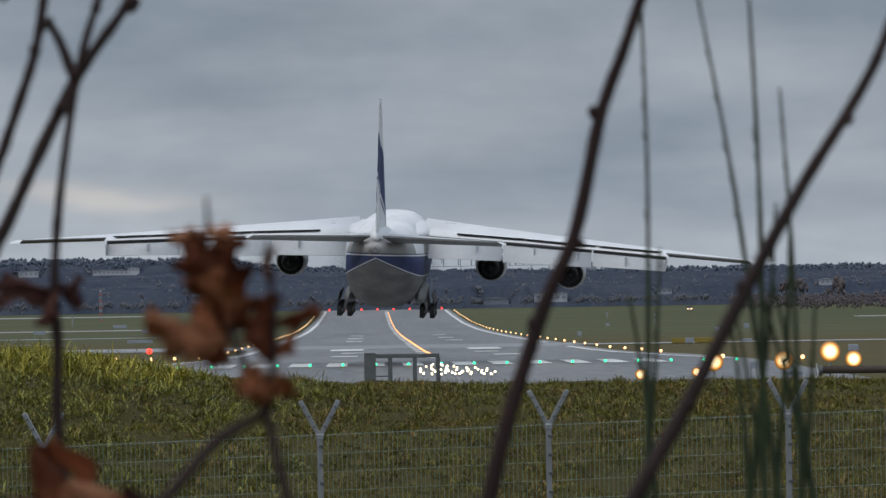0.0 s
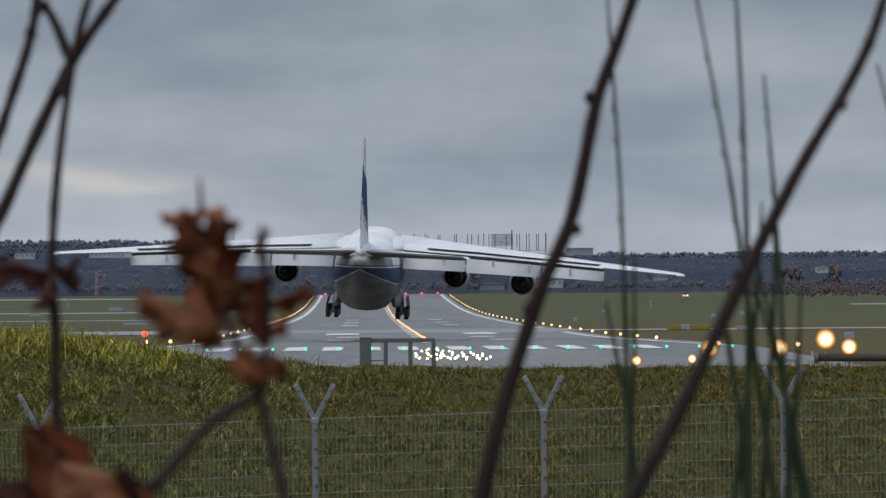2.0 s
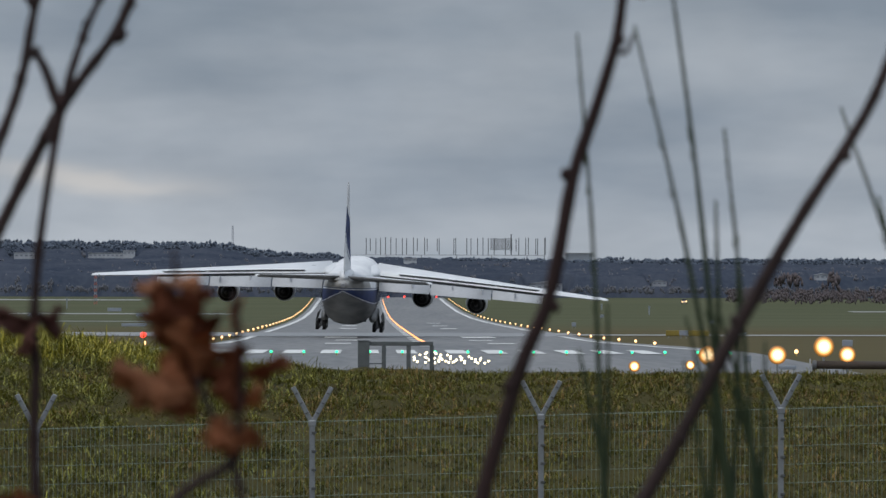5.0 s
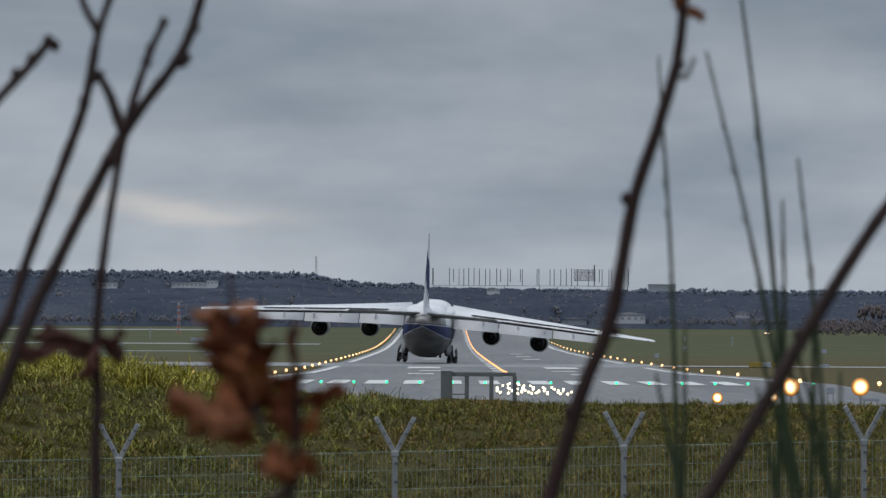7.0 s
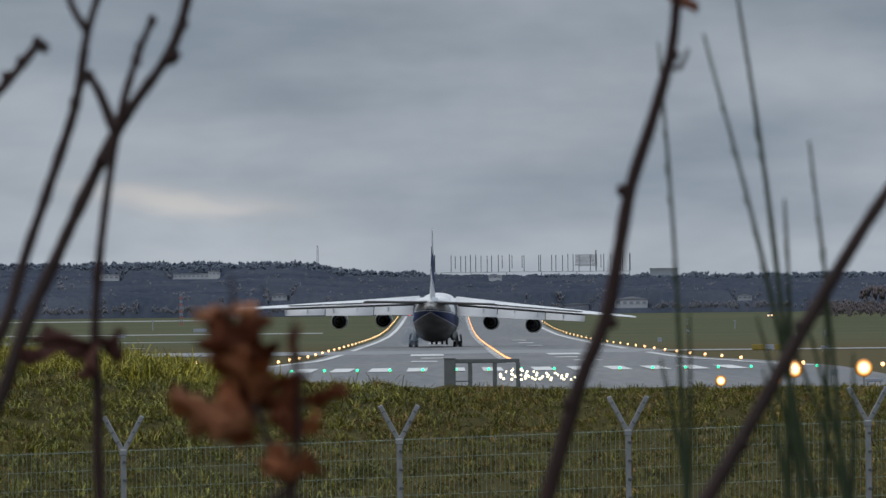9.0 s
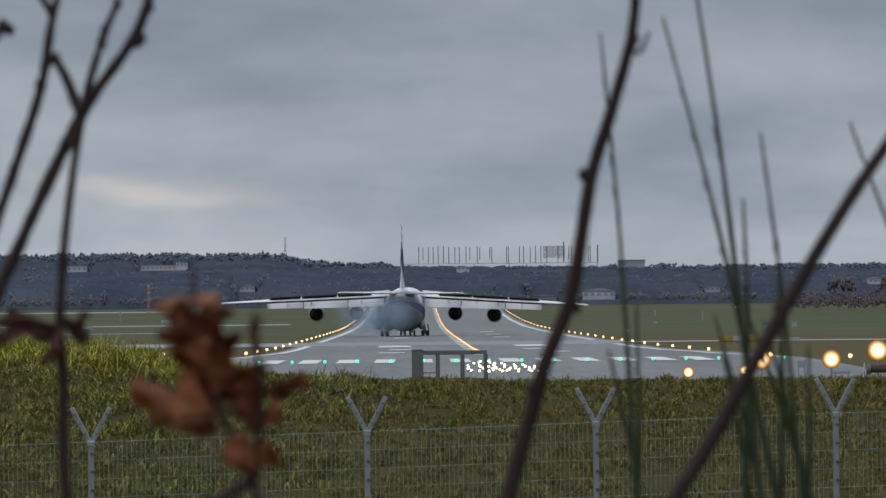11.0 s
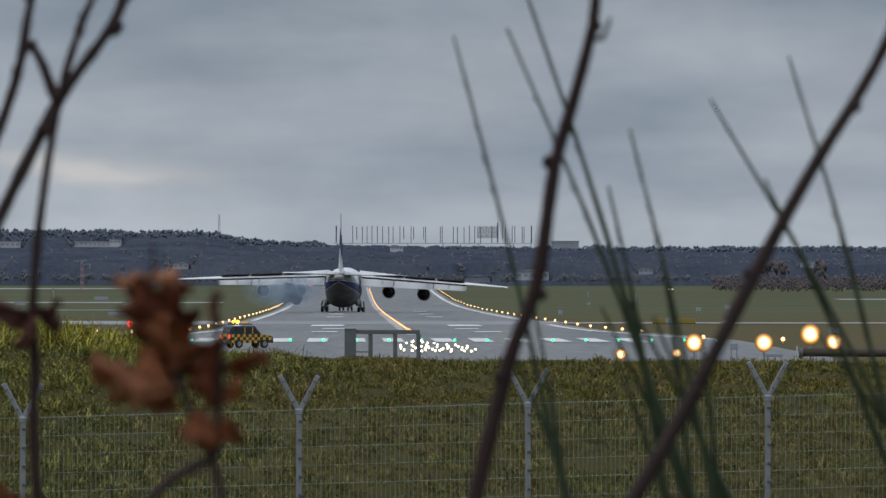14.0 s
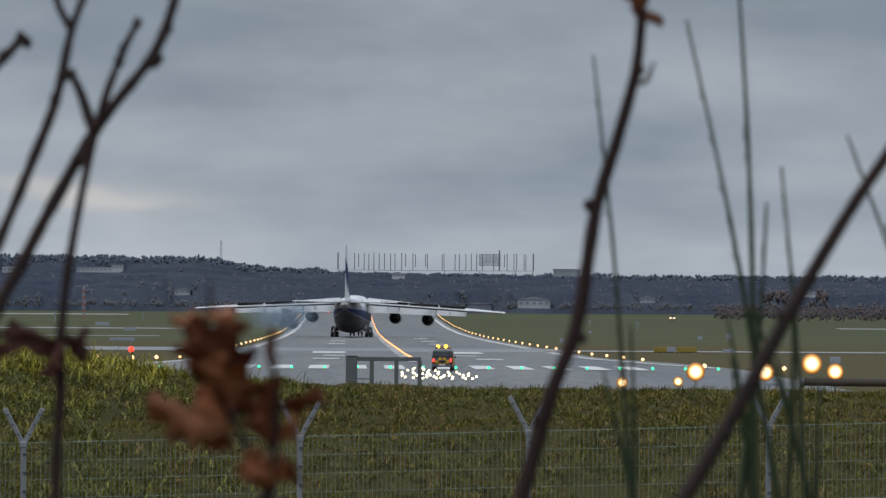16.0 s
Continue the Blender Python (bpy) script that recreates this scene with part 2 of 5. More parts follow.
def surface(name, a, b, rough=0.7, metal=0.0, scale=4.0, fine=40.0, bump=0.2, spread=0.25, rand=0.0, island=False, stretch=(1, 1, 1), depth=0.02, spec=0.5):
    """Two tones at two scales, a fine relief, and where wanted a tone of its own for each piece."""
    m, n, l, bsdf = nodes_of(name)
    tc = n.new("ShaderNodeTexCoord")
    mp = n.new("ShaderNodeMapping")
    mp.inputs["Scale"].default_value = stretch
    l.new(tc.outputs["Object"], mp.inputs["Vector"])
    big = n.new("ShaderNodeTexNoise")
    big.inputs["Scale"].default_value, big.inputs["Detail"].default_value = scale, 4.0
    small = n.new("ShaderNodeTexNoise")
    small.inputs["Scale"].default_value, small.inputs["Detail"].default_value = fine, 3.0
    l.new(mp.outputs[0], big.inputs["Vector"])
    l.new(mp.outputs[0], small.inputs["Vector"])
    mixv = n.new("ShaderNodeMix")
    mixv.inputs[0].default_value = 0.4
    l.new(big.outputs["Fac"], mixv.inputs[2])
    l.new(small.outputs["Fac"], mixv.inputs[3])
    value = mixv.outputs[0]
    if rand:
        if island:
            info = n.new("ShaderNodeNewGeometry").outputs["Random Per Island"]
        else:
            info = n.new("ShaderNodeObjectInfo").outputs["Random"]
        add = n.new("ShaderNodeMix")
        add.inputs[0].default_value = rand
        l.new(value, add.inputs[2])
        l.new(info, add.inputs[3])
        value = add.outputs[0]
    cr = n.new("ShaderNodeValToRGB")
    cr.color_ramp.elements[0].position, cr.color_ramp.elements[1].position = 0.5 - spread, 0.5 + spread
    cr.color_ramp.elements[0].color, cr.color_ramp.elements[1].color = (*a, 1), (*b, 1)
    l.new(value, cr.inputs["Fac"])
    l.new(cr.outputs["Color"], bsdf.inputs["Base Color"])
    rr = n.new("ShaderNodeMapRange")
    rr.inputs["To Min"].default_value, rr.inputs["To Max"].default_value = max(0.02, rough - 0.12), min(1, rough + 0.12)
    l.new(big.outputs["Fac"], rr.inputs["Value"])
    l.new(rr.outputs[0], bsdf.inputs["Roughness"])
    bsdf.inputs["Metallic"].default_value = metal
    bsdf.inputs["Specular IOR Level"].default_value = spec
    if bump:
        bp = n.new("ShaderNodeBump")
        bp.inputs["Strength"].default_value, bp.inputs["Distance"].default_value = bump, depth
        l.new(small.outputs["Fac"], bp.inputs["Height"])
        l.new(bp.outputs[0], bsdf.inputs["Normal"])
    return m


def glow(name, colour, strength):
    m, n, l, bsdf = nodes_of(name)
    bsdf.inputs["Base Color"].default_value = (*colour, 1)
    bsdf.inputs["Emission Color"].default_value = (*colour, 1)
    bsdf.inputs["Emission Strength"].default_value = strength
    return m


M_GROUND = surface("airfield_turf", (0.062, 0.072, 0.036), (0.098, 0.098, 0.056), 1.0, spec=0.05, scale=0.012, fine=0.25, bump=0.3, spread=0.16, depth=0.1, stretch=(0.12, 1, 1))


def fade_turf(m, brown):
    """The mown strip about the runways is browner than the meadow beyond it."""
    n, l, bsdf = m.node_tree.nodes, m.node_tree.links, m.node_tree.nodes["Principled BSDF"]
    green = bsdf.inputs["Base Color"].links[0].from_socket
    xyz = n.new("ShaderNodeSeparateXYZ")
    tc = n.new("ShaderNodeTexCoord")
    l.new(tc.outputs["Object"], xyz.inputs[0])
    mr = n.new("ShaderNodeMapRange")
    mr.interpolation_type = 'SMOOTHSTEP'
    mr.inputs["From Min"].default_value, mr.inputs["From Max"].default_value = 1250, 1850
    mr.inputs["To Min"].default_value, mr.inputs["To Max"].default_value = 0.62, 0.0
    l.new(xyz.outputs["Y"], mr.inputs["Value"])
    mix = n.new("ShaderNodeMix")
    mix.data_type = 'RGBA'
    mix.inputs[7].default_value = (*brown, 1)
    l.new(mr.outputs[0], mix.inputs[0])
    l.new(green, mix.inputs[6])
    l.new(mix.outputs[2], bsdf.inputs["Base Color"])


fade_turf(M_GROUND, (0.094, 0.068, 0.031))
M_SOIL = surface("bank_soil", (0.025, 0.023, 0.005), (0.070, 0.057, 0.015), 1.0, spec=0.1, scale=1.5, fine=9.0, bump=0.5, depth=0.05)
M_GRASS = surface("green_grass", (0.033, 0.041, 0.005), (0.204, 0.184, 0.025), 0.6, scale=1.3, fine=4.0, bump=0, rand=0.36, island=True, spread=0.20, spec=0.3)
M_DRY = surface("dry_grass", (0.080, 0.050, 0.013), (0.350, 0.222, 0.072), 0.6, scale=1.3, fine=4.0, bump=0, rand=0.40, island=True, spread=0.22, spec=0.3)
M_TALL = surface("tall_bank_grass", (0.075, 0.088, 0.009), (0.420, 0.355, 0.045), 0.6, scale=1.6, fine=4.0, bump=0, rand=0.40, island=True, spread=0.22, spec=0.25)
M_LONG = surface("long_bank_grass", (0.052, 0.064, 0.007), (0.300, 0.290, 0.042), 0.55, scale=1.3, fine=4.0, bump=0, rand=0.38, island=True, spread=0.20, spec=0.35)
M_ASPHALT = surface("wet_asphalt", (0.049, 0.047, 0.046), (0.148, 0.142, 0.137), 0.45, scale=0.09, fine=0.9, bump=0.1, spread=0.11, stretch=(1, 0.05, 1))
M_CROSS = surface("pale_concrete", (0.12, 0.122, 0.126), (0.24, 0.24, 0.24), 0.45, spread=0.17, scale=0.06, fine=0.8, bump=0.1, stretch=(0.3, 0.2, 1))
M_MARK = surface("worn_white_paint", (0.48, 0.48, 0.47), (0.78, 0.78, 0.76), 0.5, scale=0.3, fine=3.0, bump=0.05)
M_TRACK = surface("pale_taxiway", (0.23, 0.23, 0.225), (0.33, 0.33, 0.32), 0.6, scale=0.05, fine=1.0, bump=0.05)
# aerial haze is mixed into the next three blue-grey wood colours
M_WOOD = surface("hazy_winter_wood", (0.105, 0.110, 0.130), (0.165, 0.166, 0.180), 1.0, spec=0.0, scale=0.03, fine=0.5, bump=0, rand=0.25, island=True, spread=0.22)
M_CANOPY = surface("hazy_wood_canopy", (0.033, 0.044, 0.065), (0.074, 0.082, 0.104), 1.0, spec=0.0, scale=0.03, fine=0.5, bump=0.1, depth=0.8, spread=0.19, stretch=(1, 0.5, 0.35))
M_PINE = surface("hazy_pine_wood", (0.078, 0.098, 0.130), (0.124, 0.144, 0.178), 1.0, spec=0.0, scale=0.03, fine=0.5, bump=0, rand=0.2, island=True, spread=0.24)
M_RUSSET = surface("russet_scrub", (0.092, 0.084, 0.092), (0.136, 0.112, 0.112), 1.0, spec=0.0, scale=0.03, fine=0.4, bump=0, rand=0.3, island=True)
M_STEEL = surface("galvanised_steel", (0.20, 0.215, 0.235), (0.34, 0.355, 0.375), 0.45, 0.5, scale=6, fine=60, bump=0.1)
M_WIRE = surface("fence_wire", (0.15, 0.20, 0.165), (0.27, 0.33, 0.285), 0.5, 0.2, scale=8, fine=60, bump=0)
M_GREY = surface("grey_painted_steel", (0.20, 0.215, 0.225), (0.30, 0.315, 0.325), 0.55, 0.1, scale=2, fine=20, bump=0.1)
M_FRAME = surface("dark_grey_frame_steel", (0.070, 0.080, 0.084), (0.135, 0.147, 0.152), 0.6, 0.1, scale=2, fine=20, bump=0.1)
M_MAST = surface("dark_mast_steel", (0.07, 0.075, 0.08), (0.13, 0.135, 0.14), 0.6, 0.3, scale=0.5, fine=3, bump=0)
M_BROWN = surface("rusty_pipe", (0.030, 0.024, 0.020), (0.075, 0.058, 0.048), 0.8, 0.0, scale=1.5, fine=20, bump=0.2)
M_WHITE = surface("white_airframe_paint", (0.62, 0.63, 0.645), (0.75, 0.76, 0.77), 0.32, scale=0.25, fine=3.0, bump=0.02)
M_BELLY = surface("grey_belly_paint", (0.075, 0.082, 0.088), (0.19, 0.19, 0.188), 0.5, scale=0.22, fine=2.5, bump=0.04, stretch=(1, 0.35, 1))
M_WINGGREY = surface("light_grey_wing", (0.44, 0.45, 0.47), (0.60, 0.61, 0.625), 0.38, scale=0.3, fine=3.0, bump=0.02)
M_FLAP = surface("pale_grey_flap", (0.37, 0.38, 0.40), (0.49, 0.50, 0.515), 0.5, spec=0.2, scale=0.3, fine=3.0, bump=0.02)
# near black: stands for shade in slots and beneath spoilers; also gear doors
M_DARK = surface("dark_gap", (0.012, 0.012, 0.014), (0.03, 0.03, 0.032), 0.6, scale=1, fine=10, bump=0)
M_NOZZLE = surface("sooty_nozzle", (0.008, 0.008, 0.009), (0.024, 0.023, 0.023), 0.5, 0.5, scale=2, fine=12, bump=0.05)
M_RUBBER = surface("tyre_rubber", (0.010, 0.010, 0.011), (0.028, 0.028, 0.029), 0.8, scale=4, fine=30, bump=0.1)
M_GEAR = surface("gear_leg_metal", (0.18, 0.18, 0.19), (0.34, 0.34, 0.35), 0.45, 0.5, scale=4, fine=30, bump=0.05)
M_BARK = surface("reddish_bark", (0.014, 0.008, 0.008), (0.046, 0.026, 0.025), 0.8, spec=0.2, scale=60, fine=500, bump=0.4, depth=0.0004, stretch=(1, 1, 0.25))
M_BARKG = surface("greyish_bark", (0.018, 0.012, 0.012), (0.058, 0.038, 0.036), 0.8, spec=0.2, scale=60, fine=500, bump=0.4, depth=0.0004, stretch=(1, 1, 0.25))
M_BROOM = surface("green_broom_stem", (0.016, 0.028, 0.013), (0.048, 0.064, 0.032), 0.7, spec=0.2, scale=70, fine=420, bump=0.4, depth=0.0003, stretch=(1, 1, 0.2))
M_LEAF = surface("withered_leaf", (0.15, 0.046, 0.022), (0.44, 0.175, 0.085), 0.75, spec=0.2, scale=70, fine=500, bump=0.5, depth=0.0006, rand=0.5)
M_LEAFDARK = surface("dark_dead_leaf", (0.055, 0.022, 0.020), (0.155, 0.070, 0.055), 0.8, spec=0.2, scale=70, fine=500, bump=0.5, depth=0.0006, rand=0.5)
M_LEAFPALE = surface("pale_withered_leaf", (0.32, 0.130, 0.064), (0.56, 0.28, 0.16), 0.75, spec=0.2, scale=70, fine=500, bump=0.5, depth=0.0006, rand=0.5)
M_YELLOW = surface("yellow_car_paint", (0.55, 0.30, 0.02), (0.72, 0.42, 0.04), 0.35, scale=1, fine=10, bump=0)
M_TAXISIGN = surface("dull_yellow_sign", (0.20, 0.15, 0.02), (0.30, 0.22, 0.04), 0.6, scale=1, fine=8, bump=0)
M_BLACK = surface("black_car_paint", (0.012, 0.012, 0.014), (0.03, 0.03, 0.03), 0.3, scale=1, fine=10, bump=0)
M_WINDOW = surface("dark_car_glass", (0.02, 0.024, 0.028), (0.05, 0.055, 0.06), 0.1, scale=1, fine=10, bump=0)
# pale cladding dimmed and blued: the haze of distance is in this colour
M_FARWALL = surface("haze_dimmed_wall", (0.22, 0.25, 0.30), (0.33, 0.36, 0.41), 0.8, scale=0.1, fine=1.0, bump=0)
M_HALL = surface("white_cladding", (0.40, 0.42, 0.45), (0.58, 0.60, 0.62), 0.7, scale=0.1, fine=1.0, bump=0)
M_ROOF = surface("grey_roofing", (0.20, 0.21, 0.23), (0.32, 0.33, 0.35), 0.8, scale=0.1, fine=1.0, bump=0)
M_PANE = surface("dim_window_glass", (0.24, 0.26, 0.29), (0.32, 0.34, 0.37), 0.15, scale=0.2, fine=1, bump=0)
M_MASTRED = surface("red_mast_paint", (0.30, 0.09, 0.07), (0.42, 0.14, 0.11), 0.6, scale=0.5, fine=3, bump=0)
G_WARM = glow("warm_white_lamp", (1.0, 0.57, 0.26), 2.6)
G_CENTRE = glow("amber_runway_lamp", (1.0, 0.42, 0.15), 1.7)



def lamp_halo(name, core, rim, reach):
    """Lamp with glow painted in: emission hot in the middle, dim towards its rim."""
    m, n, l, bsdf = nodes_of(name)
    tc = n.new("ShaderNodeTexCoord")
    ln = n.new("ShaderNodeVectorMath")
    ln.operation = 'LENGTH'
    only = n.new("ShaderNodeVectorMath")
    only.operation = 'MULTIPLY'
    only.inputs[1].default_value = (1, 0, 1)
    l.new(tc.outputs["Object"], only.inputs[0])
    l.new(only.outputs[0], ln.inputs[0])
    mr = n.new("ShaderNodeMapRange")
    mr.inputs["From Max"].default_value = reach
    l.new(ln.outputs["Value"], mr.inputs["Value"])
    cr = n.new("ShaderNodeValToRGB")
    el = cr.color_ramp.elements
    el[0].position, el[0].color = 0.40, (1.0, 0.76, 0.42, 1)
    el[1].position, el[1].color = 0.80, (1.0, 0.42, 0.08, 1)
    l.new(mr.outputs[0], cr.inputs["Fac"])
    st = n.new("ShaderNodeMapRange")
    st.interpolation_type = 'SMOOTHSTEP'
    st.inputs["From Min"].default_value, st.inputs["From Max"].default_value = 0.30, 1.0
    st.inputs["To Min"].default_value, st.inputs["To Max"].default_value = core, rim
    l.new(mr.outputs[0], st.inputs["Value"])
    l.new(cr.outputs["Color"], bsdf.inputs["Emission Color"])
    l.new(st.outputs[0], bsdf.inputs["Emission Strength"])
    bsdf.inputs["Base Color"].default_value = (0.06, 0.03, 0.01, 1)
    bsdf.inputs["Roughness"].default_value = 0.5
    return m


G_ORANGE = lamp_halo("orange_lamp_and_halo", 2.8, 0.20, 1.0)
G_WHITE = glow("white_approach_lamp", (1.0, 0.86, 0.56), 3.5)
G_GREEN = glow("green_threshold_lamp", (0.06, 1.0, 0.50), 1.3)
G_RED = glow("red_lamp", (1.0, 0.06, 0.04), 2.2)
G_BEACON = glow("amber_beacon", (1.0, 0.50, 0.03), 6.0)


def smoke_material():
    m, n, l, bsdf = nodes_of("thin_tyre_smoke")
    bsdf.inputs["Base Color"].default_value = (0.30, 0.39, 0.50, 1)
    bsdf.inputs["Roughness"].default_value = 1.0
    tc = n.new("ShaderNodeTexCoord")
    ln = n.new("ShaderNodeVectorMath")
    ln.operation = 'LENGTH'
    only = n.new("ShaderNodeVectorMath")
    only.operation = 'MULTIPLY'
    only.inputs[1].default_value = (1, 0, 1)
    l.new(tc.outputs["Object"], only.inputs[0])
    l.new(only.outputs[0], ln.inputs[0])
    fade = n.new("ShaderNodeMapRange")
    fade.inputs["From Min"].default_value, fade.inputs["From Max"].default_value = 0.2, 1.0
    fade.inputs["To Min"].default_value, fade.inputs["To Max"].default_value = 0.62, 0.0
    l.new(ln.outputs["Value"], fade.inputs["Value"])
    nz = n.new("ShaderNodeTexNoise")
    nz.inputs["Scale"].default_value, nz.inputs["Detail"].default_value = 2.2, 4.0
    l.new(tc.outputs["Object"], nz.inputs["Vector"])
    mm = n.new("ShaderNodeMath")
    mm.operation = 'MULTIPLY'
    l.new(fade.outputs[0], mm.inputs[0])
    l.new(nz.outputs["Fac"], mm.inputs[1])
    l.new(mm.outputs[0], bsdf.inputs["Alpha"])
    return m


M_SMOKE = smoke_material()


def painted(name, base, colours, rules, rough=0.5):
    """Paint in fields on an airframe: rules name the fields by planes in the aircraft's own space.

    A rule is (index of colour, list of (a, b, c, d)): the field where a*|x| + b*y + c*z + d > 0 for each."""
    m, n, l, bsdf = nodes_of(name)
    tc = n.new("ShaderNodeTexCoord")
    xyz = n.new("ShaderNodeSeparateXYZ")
    l.new(tc.outputs["Object"], xyz.inputs[0])

    def calc(op, a, b):
        q = n.new("ShaderNodeMath")
        q.operation = op
        for i, v in enumerate((a, b)):
            if isinstance(v, (int, float)):
                q.inputs[i].default_value = v
            else:
                l.new(v, q.inputs[i])
        return q.outputs[0]
    ax = calc('ABSOLUTE', xyz.outputs["X"], 0.0)
    dirt = n.new("ShaderNodeTexNoise")
    dirt.inputs["Scale"].default_value, dirt.inputs["Detail"].default_value = 0.5, 5.0
    stretch = n.new("ShaderNodeMapping")
    stretch.inputs["Scale"].default_value = (1.0, 0.3, 1.6)
    l.new(tc.outputs["Object"], stretch.inputs["Vector"])
    l.new(stretch.outputs[0], dirt.inputs["Vector"])
    colour = None
    for k, tests in [(base, [])] + rules:
        cr = n.new("ShaderNodeValToRGB")
        lo, hi = colours[k]
        cr.color_ramp.elements[0].position, cr.color_ramp.elements[1].position = 0.32, 0.68
        cr.color_ramp.elements[0].color, cr.color_ramp.elements[1].color = (*lo, 1), (*hi, 1)
        l.new(dirt.outputs["Fac"], cr.inputs["Fac"])
        if colour is None:
            colour = cr.outputs["Color"]
            continue
        mask = 1.0
        for a, b, c, d in tests:
            v = calc('ADD', calc('MULTIPLY', ax, a), calc('MULTIPLY', xyz.outputs["Y"], b))
            v = calc('ADD', calc('ADD', v, calc('MULTIPLY', xyz.outputs["Z"], c)), d)
            mask = calc('MULTIPLY', calc('GREATER_THAN', v, 0.0), mask)
        mix = n.new("ShaderNodeMix")
        mix.data_type = 'RGBA'
        l.new(mask, mix.inputs[0])
        l.new(colour, mix.inputs[6])
        l.new(cr.outputs["Color"], mix.inputs[7])
        colour = mix.outputs[2]
    l.new(colour, bsdf.inputs["Base Color"])
    bsdf.inputs["Roughness"].default_value = rough
    bsdf.inputs["Specular IOR Level"].default_value = 0.12
    return m


P_WHITE, P_BLUE, P_GREY, P_TAN = ((0.60, 0.61, 0.63), (0.75, 0.76, 0.77)), ((0.008, 0.020, 0.085), (0.014, 0.034, 0.135)), ((0.085, 0.088, 0.090), (0.185, 0.182, 0.176)), ((0.20, 0.195, 0.185), (0.33, 0.325, 0.315))
# the cheat line: level above, its lower edge falls away from the keel line
T, K = 0.045, 0.47
M_HULL = painted("hull_livery", 0, (P_WHITE, P_BLUE, P_GREY, P_TAN), [
    (3, [(0, -1, 0, -19), (0, -T, -1, 7.75), (0.9, -1, 0, -22)]),
    (1, [(0, -T, -1, 5.95), (0, T, 1, -4.0)]),
    (2, [(-K, -T, -1, 5.78)]),
    (0, [(-K, -T, -1, 5.78), (K, T, 1, -5.68)]),
    (1, [(-K, -T, -1, 5.68), (K, T, 1, -5.60)]),
    (0, [(0, -T, -1, 6.06), (0, T, 1, -5.95)]),
    (1, [(0, -T, -1, 6.20), (0, T, 1, -6.10)])])
# the fin's blue sash climbs from the foot of the leading edge to the top of the rudder
M_FINPAINT = painted("fin_livery", 0, (P_WHITE, P_BLUE), [
    (1, [(0, 0.426, 1, -0.95), (0, -0.343, -1, 7.45)]),
    (1, [(0, 0.426, 1, -0.30), (0, -0.426, -1, 0.62)])])


# ---- mesh helpers ----
def mesh_of(name, bm, material, smooth=False):
    me = bpy.data.meshes.new(name)
    bm.to_mesh(me)
    bm.free()
    for mat in (material if isinstance(material, (list, tuple)) else [material]):
        me.materials.append(mat)
    if smooth:
        me.shade_smooth()
    return me


def part(name, bm, material, parent=None, label="", smooth=False, at=None):
    ob = new(name, mesh_of(name, bm, material, smooth) if isinstance(bm, bmesh.types.BMesh) else bm)
    if parent is not None:
        ob.parent = parent
    if at is not None:
        ob.matrix_basis = at
    if label:
        tagged(ob, label)
    return ob


def box(size, at=(0, 0, 0), bevel=0.0, bm=None, turn=None):
    """A bevelled box; at is its centre."""
    bm = bm or bmesh.new()
    m = Matrix.Translation(at) @ (turn or Matrix()) @ Matrix.Diagonal((*size, 1))
    made = bmesh.ops.create_cube(bm, size=1.0, matrix=m)["verts"]
    if bevel:
        edges = list({e for v in made for e in v.link_edges})
        bmesh.ops.bevel(bm, geom=edges, offset=bevel, segments=1, affect='EDGES', profile=0.5)
    return bm


def rod(a, b, r, r2=None, n=8, bm=None, caps=True):
    bm = bm or bmesh.new()
    a, b = Vector(a), Vector(b)
    m = Matrix.Translation((a + b) / 2) @ (b - a).to_track_quat('Z', 'Y').to_matrix().to_4x4()
    bmesh.ops.create_cone(bm, cap_ends=caps, segments=n, radius1=r, radius2=r if r2 is None else r2, depth=(b - a).length, matrix=m)
    return bm


def ball(r, at=(0, 0, 0), sub=1, bm=None, squash=(1, 1, 1)):
    bm = bm or bmesh.new()
    bmesh.ops.create_icosphere(bm, subdivisions=sub, radius=r, matrix=Matrix.Translation(at) @ Matrix.Diagonal((*squash, 1)))
    return bm


def loft(rings, bm=None, close=True, cap=True):
    """A skin over rings of equally many points."""
    bm = bm or bmesh.new()
    loops = [[bm.verts.new(p) for p in ring] for ring in rings]
    k = len(loops[0])
    for a, b in zip(loops, loops[1:]):
        for i in range(k if close else k - 1):
            j = (i + 1) % k
            bm.faces.new((a[i], a[j], b[j], b[i]))
    if cap and close:
        bm.faces.new(list(reversed(loops[0])))
        bm.faces.new(loops[-1])
    bmesh.ops.recalc_face_normals(bm, faces=bm.faces)
    return bm


def curve_points(pts, steps):
    """A smooth curve through a few points (Catmull-Rom)."""
    p = [Vector(q) for q in pts]
    p = [2 * p[0] - p[1]] + p + [2 * p[-1] - p[-2]]
    out = []
    for i in range(1, len(p) - 2):
        for s in range(steps):
            t = s / steps
            a, b, c, d = p[i - 1], p[i], p[i + 1], p[i + 2]
            out.append(0.5 * (2 * b + (c - a) * t + (2 * a - 5 * b + 4 * c - d) * t * t + (3 * b - a - 3 * c + d) * t ** 3))
    out.append(p[-2])
    return out


